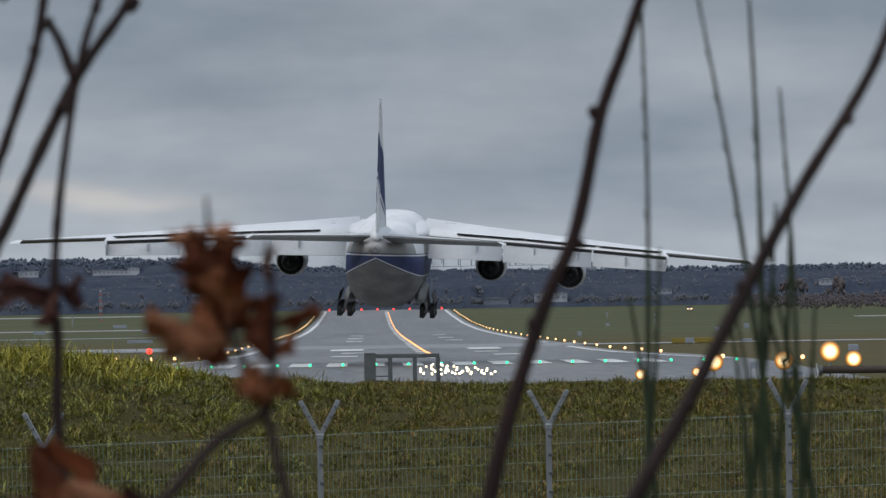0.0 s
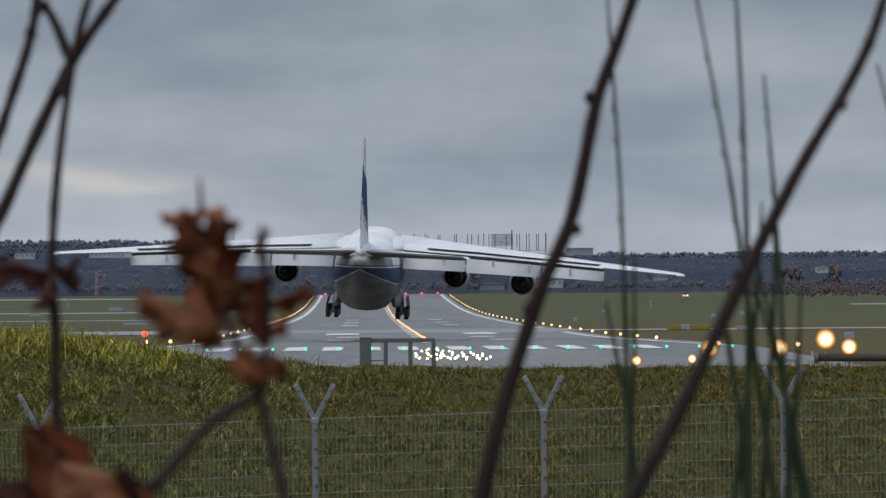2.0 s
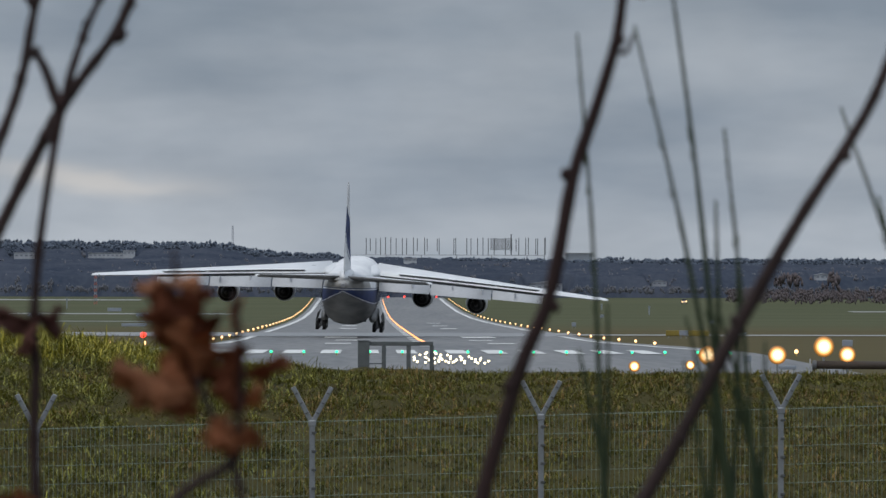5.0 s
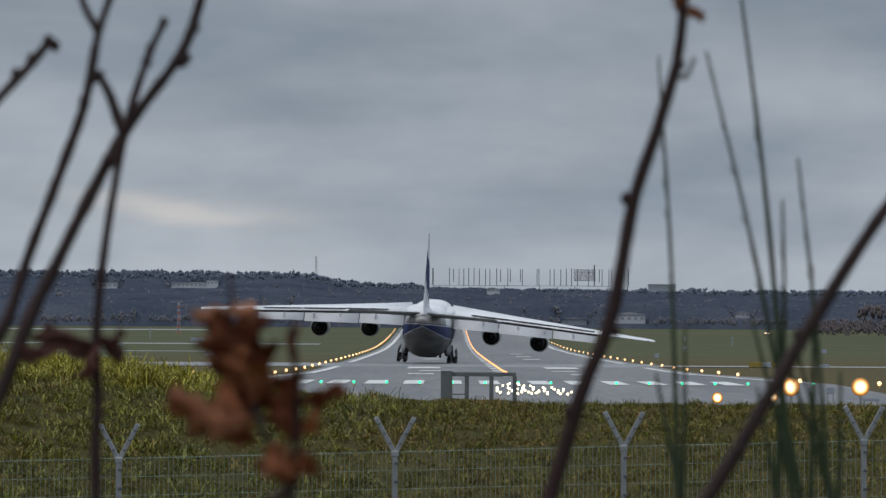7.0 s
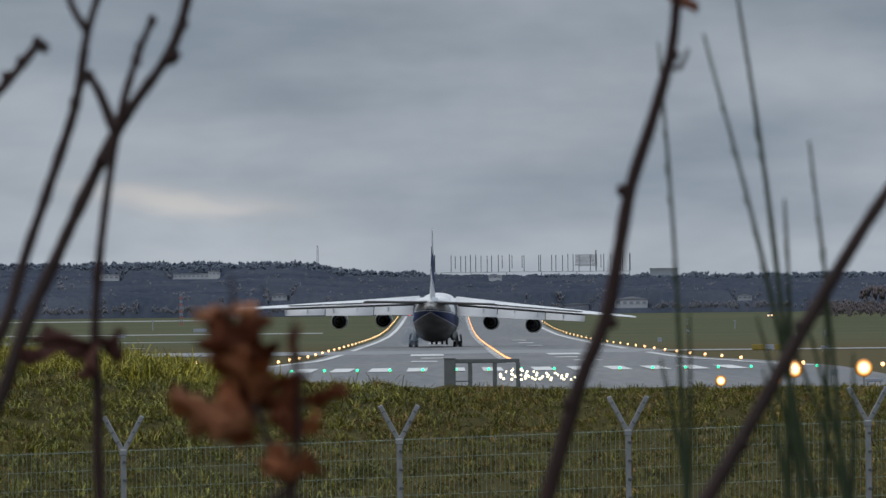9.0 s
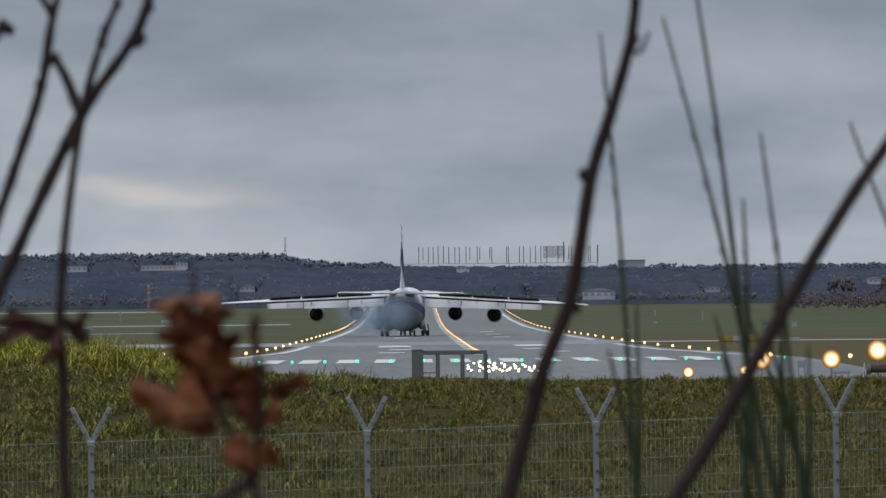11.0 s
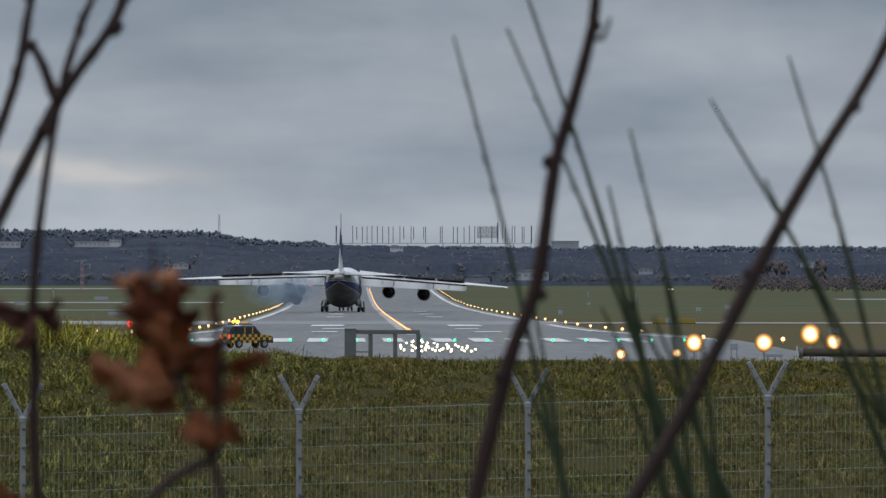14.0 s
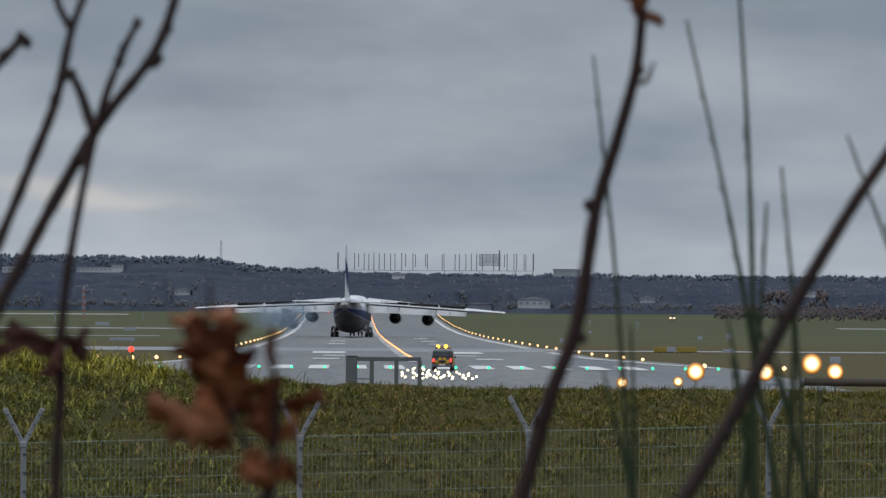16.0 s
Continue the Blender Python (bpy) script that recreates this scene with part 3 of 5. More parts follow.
def stalk(pts, r0, r1, steps=5, sides=7, rough=0.06, seed=0, bm=None):
    """A tapering, slightly knobbly stem along a curve, from r0 to r1."""
    rnd = random.Random(seed)
    cs = curve_points(pts, steps)
    rings = []
    for i, c in enumerate(cs):
        d = (cs[min(i + 1, len(cs) - 1)] - cs[max(i - 1, 0)]).normalized()
        side = d.cross(Vector((0, 1, 0))).normalized()
        up = side.cross(d)
        r = (r0 + (r1 - r0) * i / (len(cs) - 1)) * (1 + rnd.uniform(-rough, rough))
        rings.append([c + (side * math.cos(6.2832 * k / sides) + up * math.sin(6.2832 * k / sides)) * r for k in range(sides)])
    return loft(rings, bm)


def sheet(name, verts, faces, material, smooth=False):
    me = bpy.data.meshes.new(name)
    me.from_pydata(verts, [], faces)
    me.materials.append(material)
    if smooth:
        me.shade_smooth()
    return new(name, me)


# ---- the ground: one sheet from behind the camera to the hills ----
PROFILE_Y = [150, 500, 700, 860, 1036, 1276, 1600, 1850, 2100, 2400, 2700, 3000, 3400, 3800, 4900]
PROFILE_Z = [0.0, 0.0, 0.1, 0.1, -0.3, -0.45, -0.62, -0.62, -0.35, 0.7, 2.6, 5.0, 9.5, 16.0, 15.0]
CX = 6.6            # the runway's centre line


def field(y):
    return float(np.interp(y, PROFILE_Y, PROFILE_Z))


def crest(x):
    return float(np.interp(x, [-30, -6.5, -4.6, -3.7, -2.5, -1.2, 0.4, 7, 30], [4.95, 4.95, 4.90, 4.80, 4.62, 4.47, 4.41, 4.39, 4.37]))


def ground_z(x, y):
    if y <= 40:
        z = 4.05 - 0.9 * max(0, y) / 40
    elif y <= 84:
        z = 3.15 - 1.0 * (y - 40) / 44
    elif y <= 88:
        z = 2.15
    elif y <= 110:
        s = (y - 88) / 22
        z = 2.15 + (crest(x) - 2.15) * math.sin(s * math.pi / 2) ** 0.9
    elif y <= 114:
        z = crest(x)
    elif y <= 150:
        s = (y - 114) / 36
        z = crest(x) * (1 - s * s * (3 - 2 * s))
    else:
        z = field(y)
        if y > 3000:
            z += (y - 3000) / 800 * float(np.interp(x, [-150, -70, -40, 60, 150], [6.0, 5.6, 0.8, -0.5, -2.0]))
    if 60 < y < 120 and abs(x) < 20:
        z += 0.07 * noise.noise((x * 0.9, y * 0.5, 0)) + 0.09 * noise.noise((x * 2.4, y * 1.1, 3))
    return z


def build_ground():
    near_x = [i * 0.25 for i in range(-44, 45)]
    far_x = [14, 20, 30, 45, 70, 110, 170, 300, 600, 1200, 2400]
    xs = [-a for a in reversed(far_x)] + near_x + far_x
    ys = [-900, -300, -100, -40, -10, 0, 10, 20, 40, 60, 75] + [80 + i for i in range(0, 70)] + [150, 300] + PROFILE_Y[1:]
    ys = sorted(set(ys) | {3200, 3600, 4200})
    verts = [(x, y, ground_z(x, y)) for y in ys for x in xs]
    w = len(xs)
    faces = [(j * w + i, j * w + i + 1, (j + 1) * w + i + 1, (j + 1) * w + i) for j in range(len(ys) - 1) for i in range(w - 1)]
    ob = sheet("ground", verts, faces, M_GROUND, True)
    ob.data.materials.append(M_SOIL)
    for f in ob.data.polygons:
        if f.center.y < 152:
            f.material_index = 1
    tagged(ob, "broad airfield turf with a grassy bank", "ground", kind="structure")


build_ground()


def strip(name, outline, lift, material, label, category="", kind="structure", thick=0.03):
    """A flat piece that follows the field's long profile; outline: rows of (y, x from, x to)."""
    rows = []
    for (ya, a0, a1), (yb, b0, b1) in zip(outline, outline[1:]):
        cuts = [ya] + [p for p in PROFILE_Y if ya < p < yb]
        for y in cuts:
            s = (y - ya) / (yb - ya)
            rows.append((y, a0 + (b0 - a0) * s, a1 + (b1 - a1) * s))
    rows.append(outline[-1])
    rings = [[(x0, y, field(y) + lift), (x1, y, field(y) + lift), (x1, y, field(y) + lift - thick), (x0, y, field(y) + lift - thick)] for y, x0, x1 in rows]
    ob = part(name, loft(rings), material)
    if label:
        tagged(ob, label, category, kind=kind)
    return ob


runway = strip("runway", [(560, CX - 29, CX + 29), (760, CX - 29, CX + 31), (830, CX - 25, CX + 29), (960, CX - 24, CX + 25), (3000, CX - 24, CX + 24)], 0.06, M_ASPHALT, "long wet grey asphalt runway with white markings", "runway")
strip("crossing_runway", [(1150, -420, 27), (1200, -420, 30), (1275, -420, 34)], 0.09, M_CROSS, "pale concrete crossing runway, damp", "runway")
strip("road", [(664, -300, CX - 2), (674, -300, CX - 2)], 0.05, M_ASPHALT, "narrow wet asphalt service road", "road")


def mark(outline, lift=0.12):
    ob = strip("marking", outline, lift, M_MARK, "", thick=0.012)
    ob.parent = runway
    return ob


for side in (-1, 1):
    for k in range(12):
        x = CX + side * (1.5 + 1.8 * k + 0.9)
        if k % 2 == 0:
            mark([(736, x - 0.95, x + 0.95), (784, x - 0.95, x + 0.95)])
    mark([(1090, CX + side * 9.6 - 2.3, CX + side * 9.6 + 2.3), (1135, CX + side * 9.6 - 2.3, CX + side * 9.6 + 2.3)], 0.13)
    for y0, y1, x in ((900, 922, 9.4), (1010, 1032, 8.6), (1445, 1470, 9.2), (1600, 1625, 9.2), (1760, 1785, 9.2)):
        mark([(y0, CX + side * x - 1.5, CX + side * x + 1.5), (y1, CX + side * x - 1.5, CX + side * x + 1.5)])
    mark([(1285, CX + side * 22.2 - 0.5, CX + side * 22.2 + 0.5), (2950, CX + side * 22.2 - 0.5, CX + side * 22.2 + 0.5)])
    mark([(930, CX + side * 22.4 - 0.5, CX + side * 22.4 + 0.5), (1145, CX + side * 22.2 - 0.5, CX + side * 22.2 + 0.5)])
    mark([(770, CX + side * 29.0 - 0.5, CX + side * 29.0 + 0.5), (840, CX + side * 24.6 - 0.5, CX + side * 24.6 + 0.5), (930, CX + side * 22.4 - 0.5, CX + side * 22.4 + 0.5)])
for y in range(840, 2900, 60):
    mark([(y, CX - 0.45, CX + 0.45), (y + 30, CX - 0.45, CX + 0.45)])

for y0, y1, x0, x1 in ((1188, 1222, 30, 420), (2250, 2290, -420, -36), (1500, 1515, -420, -58), (1850, 1875, -420, -45), (1180, 1190, -420, -30), (2840, 2875, -420, -80), (2420, 2450, 150, 420)):
    strip("taxiway", [(y0, x0, x1), (y1, x0, x1)], 0.11, M_TRACK, "pale narrow taxiway across the turf", "taxiway")


# ---- grass of the bank and the ground before it ----
def grass(name, count, area, reach, width, material, label, seed, blades=6, upright=0.35, patch=None):
    """Tufts of arching blades that spread from one root and fall over."""
    rnd = random.Random(seed)
    verts, faces = [], []
    for _ in range(count):
        x, y = rnd.uniform(area[0], area[1]), rnd.uniform(area[2], area[3])
        if patch and patch(x, y) < rnd.random():
            continue
        z = ground_z(x, y)
        size = reach * rnd.uniform(0.6, 1.25) * (1 + 0.7 * noise.noise((x * 1.9, y * 0.9, 1.5)))
        comb = rnd.uniform(0, 6.283)
        for _ in range(blades):
            a = comb + rnd.gauss(0, 1.1)
            long = size * rnd.uniform(0.5, 1.2)
            up = min(1.0, max(0.08, rnd.gauss(upright, 0.28)))
            dx, dy = math.cos(a), math.sin(a)
            w = width * rnd.uniform(0.6, 1.4)
            px, py = -dy * w, dx * w
            if abs(px) < w * 0.6:
                px = w * 0.6
            bx, by = x + rnd.gauss(0, 0.025), y + rnd.gauss(0, 0.04)
            flat_reach = long * math.sqrt(1 - up * up)
            top = long * up
            i = len(verts)
            for s, h, k in ((0, 0, 1.0), (0.34, 0.72, 0.95), (0.70, 1.0, 0.7)):
                cx, cy, cz = bx + dx * flat_reach * s, by + dy * flat_reach * s, z - 0.015 + top * h
                verts += [(cx - px * k, cy - py * k, cz), (cx + px * k, cy + py * k, cz)]
            verts.append((bx + dx * flat_reach, by + dy * flat_reach, z + top * (0.35 + 0.6 * up)))
            faces += [(i, i + 1, i + 3, i + 2), (i + 2, i + 3, i + 5, i + 4), (i + 4, i + 5, i + 6)]
    tagged(sheet(name, verts, faces, material), label, "grass", kind="stuff")


def clump(x, y):
    """Where the sward has withered: patchy, and more of it to the east."""
    return 0.32 + 0.018 * (x + 2) + 1.1 * noise.noise((x * 0.8, y * 0.35, 7.0)) + 0.7 * noise.noise((x * 2.4, y * 0.9, 2.0))


def west(x, a, b):
    return float(np.interp(x, [a, b], [1, 0]))


grass("bank_grass", 64000, (-8, 9.5, 86, 113), 0.095, 0.0042, M_GRASS, "short rough green grass on the bank", 3, 5, 0.46,
      lambda x, y: 0.95 + 0.7 * noise.noise((x * 2.2, y * 0.8, 5.0)))
grass("dry_bank_grass", 38000, (-8, 9.5, 86, 113), 0.10, 0.0040, M_DRY, "dry yellowish grass between the green", 4, 5, 0.36, clump)
grass("long_bank_grass", 14000, (-8, 0.5, 90, 113), 0.17, 0.0055, M_LONG, "long green grass fallen over on the bank", 8, 6, 0.28,
      lambda x, y: west(x, -3.4, 0.2) * (0.75 + 1.2 * noise.noise((x * 1.3, y * 0.5, 14.0))))
grass("tall_bank_grass", 9000, (-8, -2.2, 105.0, 113), 0.24, 0.0062, M_TALL, "tall yellow-green grass on the higher bank", 5, 7, 0.34,
      lambda x, y: float(np.interp(x, [-9, -4.4, -3.2, -2.2], [1, 1, 0.7, 0.1])) * (0.6 + 1.3 * noise.noise((x * 1.7, y * 0.8, 4.0))))
grass("foot_grass", 6000, (-8, 9, 82, 87), 0.11, 0.0052, M_GRASS, "short green grass at the fence", 6, 6, 0.35)


# ---- the boundary fence ----
def fence_post(x, top):
    base = ground_z(x, 85.5)
    ob = tagged(new("fence_post"), "galvanised steel fence post with a forked top", "fence post", "fence posts")
    ob.location = (x, 85.5, base)
    h = top - base
    part("post", box((0.062, 0.062, h + 0.1), (0, 0, h / 2 - 0.05), 0.006), M_STEEL, ob)
    for s, name in ((-1, "arm"), (1, "arm")):
        bm = bmesh.new()
        turn = Matrix.Rotation(s * radians(28), 4, 'Y')
        box((0.052, 0.05, 0.44), (s * 0.105, 0, h + 0.178), 0.006, bm, turn)
        arm = part(name, bm, M_STEEL, ob)
        for d in (0.10, 0.22, 0.34):
            part("barb_clip", box((0.034, 0.014, 0.012), (s * (0.012 + 0.47 * d), -0.028, h + 0.003 + 0.883 * d), 0.003, turn=turn), M_MAST, arm, "dark clip")
    part("collar", box((0.085, 0.075, 0.07), (0, 0, h - 0.02), 0.01), M_STEEL, ob)
    for k in range(6):
        part("clip", box((0.05, 0.02, 0.03), (0.02, -0.045, h - 0.12 - 0.2 * k), 0.004), M_MAST, ob, "dark clip")
    return ob


WIRE = mesh_of("wire", rod((0, 0, 0.0), (0, 0, 1.0), 0.0026, n=4), M_WIRE)


def mesh_fence(x0, x1, t0, t1):
    ob = tagged(new("wire_mesh_fence"), "welded wire mesh fence between forked posts", "fence", "wire mesh fences")
    ob.location = (x0, 85.45, ground_z(x0, 85.5))
    b = ob.location.z
    w = x1 - x0
    n = max(2, round(w / 0.05))
    for i in range(1, n):
        high = t0 + (t1 - t0) * i / n + 0.02 - b
        part("wire", WIRE, None, ob, at=Matrix.Translation((w * i / n, 0, 0.05)) @ Matrix.Diagonal((1, 1, high - 0.05, 1)))
    for k in range(10):
        part("cross_wire", rod((0, -0.006, t0 - b - 0.2 * k), (w, -0.006, t1 - b - 0.2 * k), 0.0036 if k == 0 or k == 4 else 0.0026, n=5), M_WIRE, ob)


POSTS = [-8.5, -6.0, -3.52, -0.54, 1.93, 4.52, 7.05, 9.6]


def fence_top(x):
    return 4.20 + 0.029 * x


for a in POSTS:
    fence_post(a, fence_top(a))
for a, b in zip(POSTS, POSTS[1:]):
    mesh_fence(a + 0.04, b - 0.04, fence_top(a), fence_top(b))


# ---- airfield lights ----
def stand_lamp(name, x, y, z, height, r, material, label, group, stand=M_YELLOW):
    ob = tagged(new(name), label, "light", group)
    ob.location = (x, y, z)
    part("stand", rod((0, 0, -0.05), (0, 0, height - r * 0.7), 0.05, n=6), stand, ob)
    part("globe", ball(r, (0, 0, height), 2), material, ob, smooth=True)
    return ob


def repeat_lamps(first, places):
    for p in places:
        copy_thing(first, Matrix.Translation(p))


EDGE = [(CX + s * 25.0, 856 + 60 * n, field(856 + 60 * n)) for n in range(35) for s in (-1, 1) if not 1145 < 856 + 60 * n < 1150]
first = stand_lamp("runway_edge_light", *EDGE[0], 0.42, 0.17, G_WARM, "small warm white runway edge light on a stub", "runway edge lights")
repeat_lamps(first, EDGE[1:])
GREEN = [(CX + 2.98 * k, 719, 0.16) for k in range(-9, 10)]
first = stand_lamp("threshold_light", *GREEN[0], 0.32, 0.14, G_GREEN, "green runway threshold light on a stub", "threshold lights")
repeat_lamps(first, GREEN[1:])
REDS = [(CX + 6 * k - 3, 2960, field(2960)) for k in range(-3, 5)]
first = stand_lamp("runway_end_light", *REDS[0], 0.6, 0.38, G_RED, "red runway end light", "runway end lights")
repeat_lamps(first, REDS[1:])
rnd = random.Random(11)
centre_mesh = mesh_of("centre_lamp", ball(0.15, (0, 0, 0), 1, squash=(1, 1, 0.8)), G_CENTRE)
y = 905.0
while y < 2900:
    ob = tagged(new("centre_line_light", centre_mesh), "amber flush runway centre line light", "light", "centre line lights")
    ob.location = (CX + 0.75, y, field(y) + 0.17)
    y += 15
approach = []
for yy, n, x0, step in ((712, 3, 5.8, 0.35), (700, 3, 5.7, 0.5), (686, 4, 5.2, 0.7), (668, 7, 4.5, 0.75), (652, 8, 4.3, 0.75), (638, 8, 4.4, 0.75), (624, 8, 4.5, 0.75), (612, 7, 5.0, 0.75)):
    for k in range(n):
        approach.append((x0 + step * k + rnd.uniform(-0.25, 0.25), yy + rnd.uniform(-4, 4), field(yy)))
first = stand_lamp("approach_light", *approach[0], 0.35, 0.095, G_WHITE, "white approach light on a low stub", "approach lights", M_GREY)
repeat_lamps(first, approach[1:])


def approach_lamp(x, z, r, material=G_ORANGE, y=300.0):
    ob = tagged(new("approach_lamp"), "orange approach lamp with its painted halo, on a slim pole", "lamp", "orange approach lamps")
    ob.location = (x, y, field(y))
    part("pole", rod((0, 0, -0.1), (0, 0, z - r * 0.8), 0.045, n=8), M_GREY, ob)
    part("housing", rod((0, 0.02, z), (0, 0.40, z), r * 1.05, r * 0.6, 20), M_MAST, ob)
    # drawn wider than the lamp so the painted halo fits on it
    part("lens", LENS_HALO, None, ob, at=pose(0, -0.02, z) @ Matrix.Diagonal((r * 1.45, r * 0.5, r * 1.45, 1)))


LENS_HALO = mesh_of("lens", ball(1.0, sub=3), G_ORANGE, True)
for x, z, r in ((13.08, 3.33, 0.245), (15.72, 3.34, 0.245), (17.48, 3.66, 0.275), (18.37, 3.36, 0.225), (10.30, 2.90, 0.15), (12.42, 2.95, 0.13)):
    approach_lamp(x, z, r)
stand_lamp("obstruction_light", -24.9, 900, 0.0, 1.07, 0.36, G_RED, "red obstruction light on a post", "", M_GREY)
stand_lamp("warning_light", 37.5, 720, 0.1, 0.35, 0.2, G_RED, "small red ground light", "", M_GREY)
for x, y in ((-27.5, 860), (-23.2, 845), (-20.8, 850), (34, 760), (40, 730)):
    stand_lamp("taxiway_light", x, y, field(y), 0.4, 0.2, G_WARM, "warm white taxiway light on a stub", "taxiway lights")


def sign_board(x, y, w, h, z, label="white airfield sign board on two short legs", material=M_FARWALL):
    ob = tagged(new("sign_board"), label, "sign", "airfield signs")
    ob.location = (x, y, field(y))
    part("board", box((w, 0.15, h), (0, 0, z), 0.03), material, ob)
    for s in (-1, 1):
        part("leg", box((0.07, 0.07, z - h / 2 + 0.1), (s * w * 0.35, 0.03, (z - h / 2) / 2 - 0.05)), M_GREY, ob)


for x, y, w, h, z in ((-41.5, 1440, 4.6, 0.55, 0.75), (-57, 2050, 3.0, 0.9, 1.0), (-85, 2050, 3.0, 0.9, 1.0), (-72, 2300, 4.0, 1.0, 1.1), (26.5, 545, 0.55, 0.45, 1.25), (29.0, 540, 1.2, 0.25, 0.7),
                      (34.3, 560, 0.75, 0.45, 2.25), (45, 1110, 1.2, 0.7, 0.8), (53, 1110, 1.6, 0.4, 0.7), (62, 2050, 0.9, 0.7, 0.9), (75, 1700, 1.0, 0.8, 0.8), (40, 1500, 0.8, 0.8, 0.8), (86, 1800, 1.2, 1.0, 1.0)):
    sign_board(x, y, w, h, z)
for x, y, w in ((44.6, 1130, 2.6), (48.0, 1130, 2.9)):
    sign_board(x, y, w, 0.75, 0.7, "yellow taxiway sign board on short legs", M_TAXISIGN)


# ---- the grey frame before the threshold, and the dark pipe ----
def grey_frame():
    ob = tagged(new("steel_frame"), "grey painted steel frame with a box column and three legs", "frame")
    ob.location = (0, 450, 0)
    part("column", box((0.66, 0.6, 3.02), (0.07, 0, 1.48), 0.03), M_FRAME, ob)
    part("column_cap", box((0.72, 0.66, 0.06), (0.07, 0, 3.02), 0.015), M_STEEL, ob)
    part("beam", box((3.62, 0.3, 0.24), (2.21, 0, 2.84), 0.02), M_FRAME, ob)
    for x in (1.22, 2.62, 3.94):
        part("leg", box((0.24, 0.26, 2.76), (x, 0, 1.34), 0.02), M_FRAME, ob)
    part("brace", rod((0.4, 0.05, 1.7), (1.2, 0.05, 1.7), 0.03), M_FRAME, ob)


grey_frame()


def pipe_barrier():
    ob = tagged(new("pipe_barrier"), "long dark rusty pipe on white posts", "barrier")
    ob.location = (0, 300, 0)
    part("pipe", rod((17.15, 0, 2.97), (26.0, 0, 2.92), 0.155, n=16), M_BROWN, ob, smooth=True)
    part("end_plate", rod((17.05, 0, 2.94), (17.2, 0, 2.94), 0.2, n=16), M_MAST, ob)
    for x in (16.98, 20.5, 24.0):
        part("post", box((0.05, 0.05, 3.2), (x, 0.2, 1.6), 0.01), M_HALL, ob)
    part("stay", rod((17.0, 0.1, 2.85), (17.3, 0.1, 3.08), 0.02), M_HALL, ob)


pipe_barrier()


# ---- far buildings, masts and woods ----
BLOCKS = []      # (bearing from, bearing to, lowest elevation seen, distance)


def building(b0, b1, e0, e1, y, roof="flat", label="low white industrial building among the trees", bays=0, category="building"):
    """b0, b1: bearings (metres across per metre ahead); e0, e1: the elevations that show."""
    BLOCKS.append((b0 - 0.0004, b1 + 0.0004, e0, y))
    x0, x1 = b0 * y, b1 * y
    z0, z1 = 5.54 + e0 * y, 5.54 + e1 * y
    g = min(ground_z(x0, y), ground_z(x1, y)) - 0.3
    ob = tagged(new(category.replace(" ", "_")), label, category)
    ob.location = ((x0 + x1) / 2, y, g)
    w, h = x1 - x0, z1 - g
    part("wall", box((w, 12, h), (0, 6, h / 2), 0.05), M_FARWALL if "grey" in label.split("with")[0] else M_HALL, ob)
    if roof == "gable":
        rise = (z1 - z0) * 0.35
        bm = loft([[(-w / 2 - 0.4, yy, h), (w / 2 + 0.4, yy, h), (0.2, yy, h + rise)] for yy in (-0.4, 12.4)])
        part("roof", bm, M_ROOF, ob)
    else:
        part("roof", box((w + 0.6, 12.6, 0.4), (0, 6, h + 0.2), 0.05), M_ROOF, ob)
    n = bays or max(2, int(w / 5))
    for k in range(n):
        win = part("window", box((w / n * 0.55, 0.1, (z1 - z0) * 0.28), (-w / 2 + w * (k + 0.5) / n, -0.04, h - (z1 - z0) * 0.42)), M_PANE, ob)
        part("sill", box((w / n * 0.62, 0.2, 0.15), (-w / 2 + w * (k + 0.5) / n, -0.08, h - (z1 - z0) * 0.60)), M_FARWALL, win)


building(-0.0346, -0.0296, 0.0048, 0.0053, 3700, bays=9)
building(-0.0302, -0.0288, 0.0051, 0.0056, 3690, bays=3)
building(-0.0440, -0.0415, 0.0047, 0.0053, 3700, bays=4)
building(-0.0222, -0.0203, 0.0020, 0.0026, 3300, "gable", "white house with a grey roof below the wood", 3, "house")
building(0.0211, 0.0252, 0.0006, 0.0016, 3050, "gable", "pale hall with a grey roof at the airfield edge", 5, "hall")
building(0.0146, 0.0178, 0.0004, 0.0010, 3060, "gable", "low grey shed at the airfield edge", 3, "shed")
building(0.0366, 0.0384, 0.0014, 0.0019, 3200, "gable", "small white house before the wood", 3, "house")
building(0.0256, 0.0290, 0.0049, 0.0054, 3980, "flat", "grey block on the skyline above the trees", 6)
building(0.0052, 0.0068, 0.0044, 0.0047, 3600, "flat", "small white building below the masts", 3)
building(0.0572, 0.0590, 0.0022, 0.0028, 3300, "gable", "white house at the wood's edge", 3, "house")


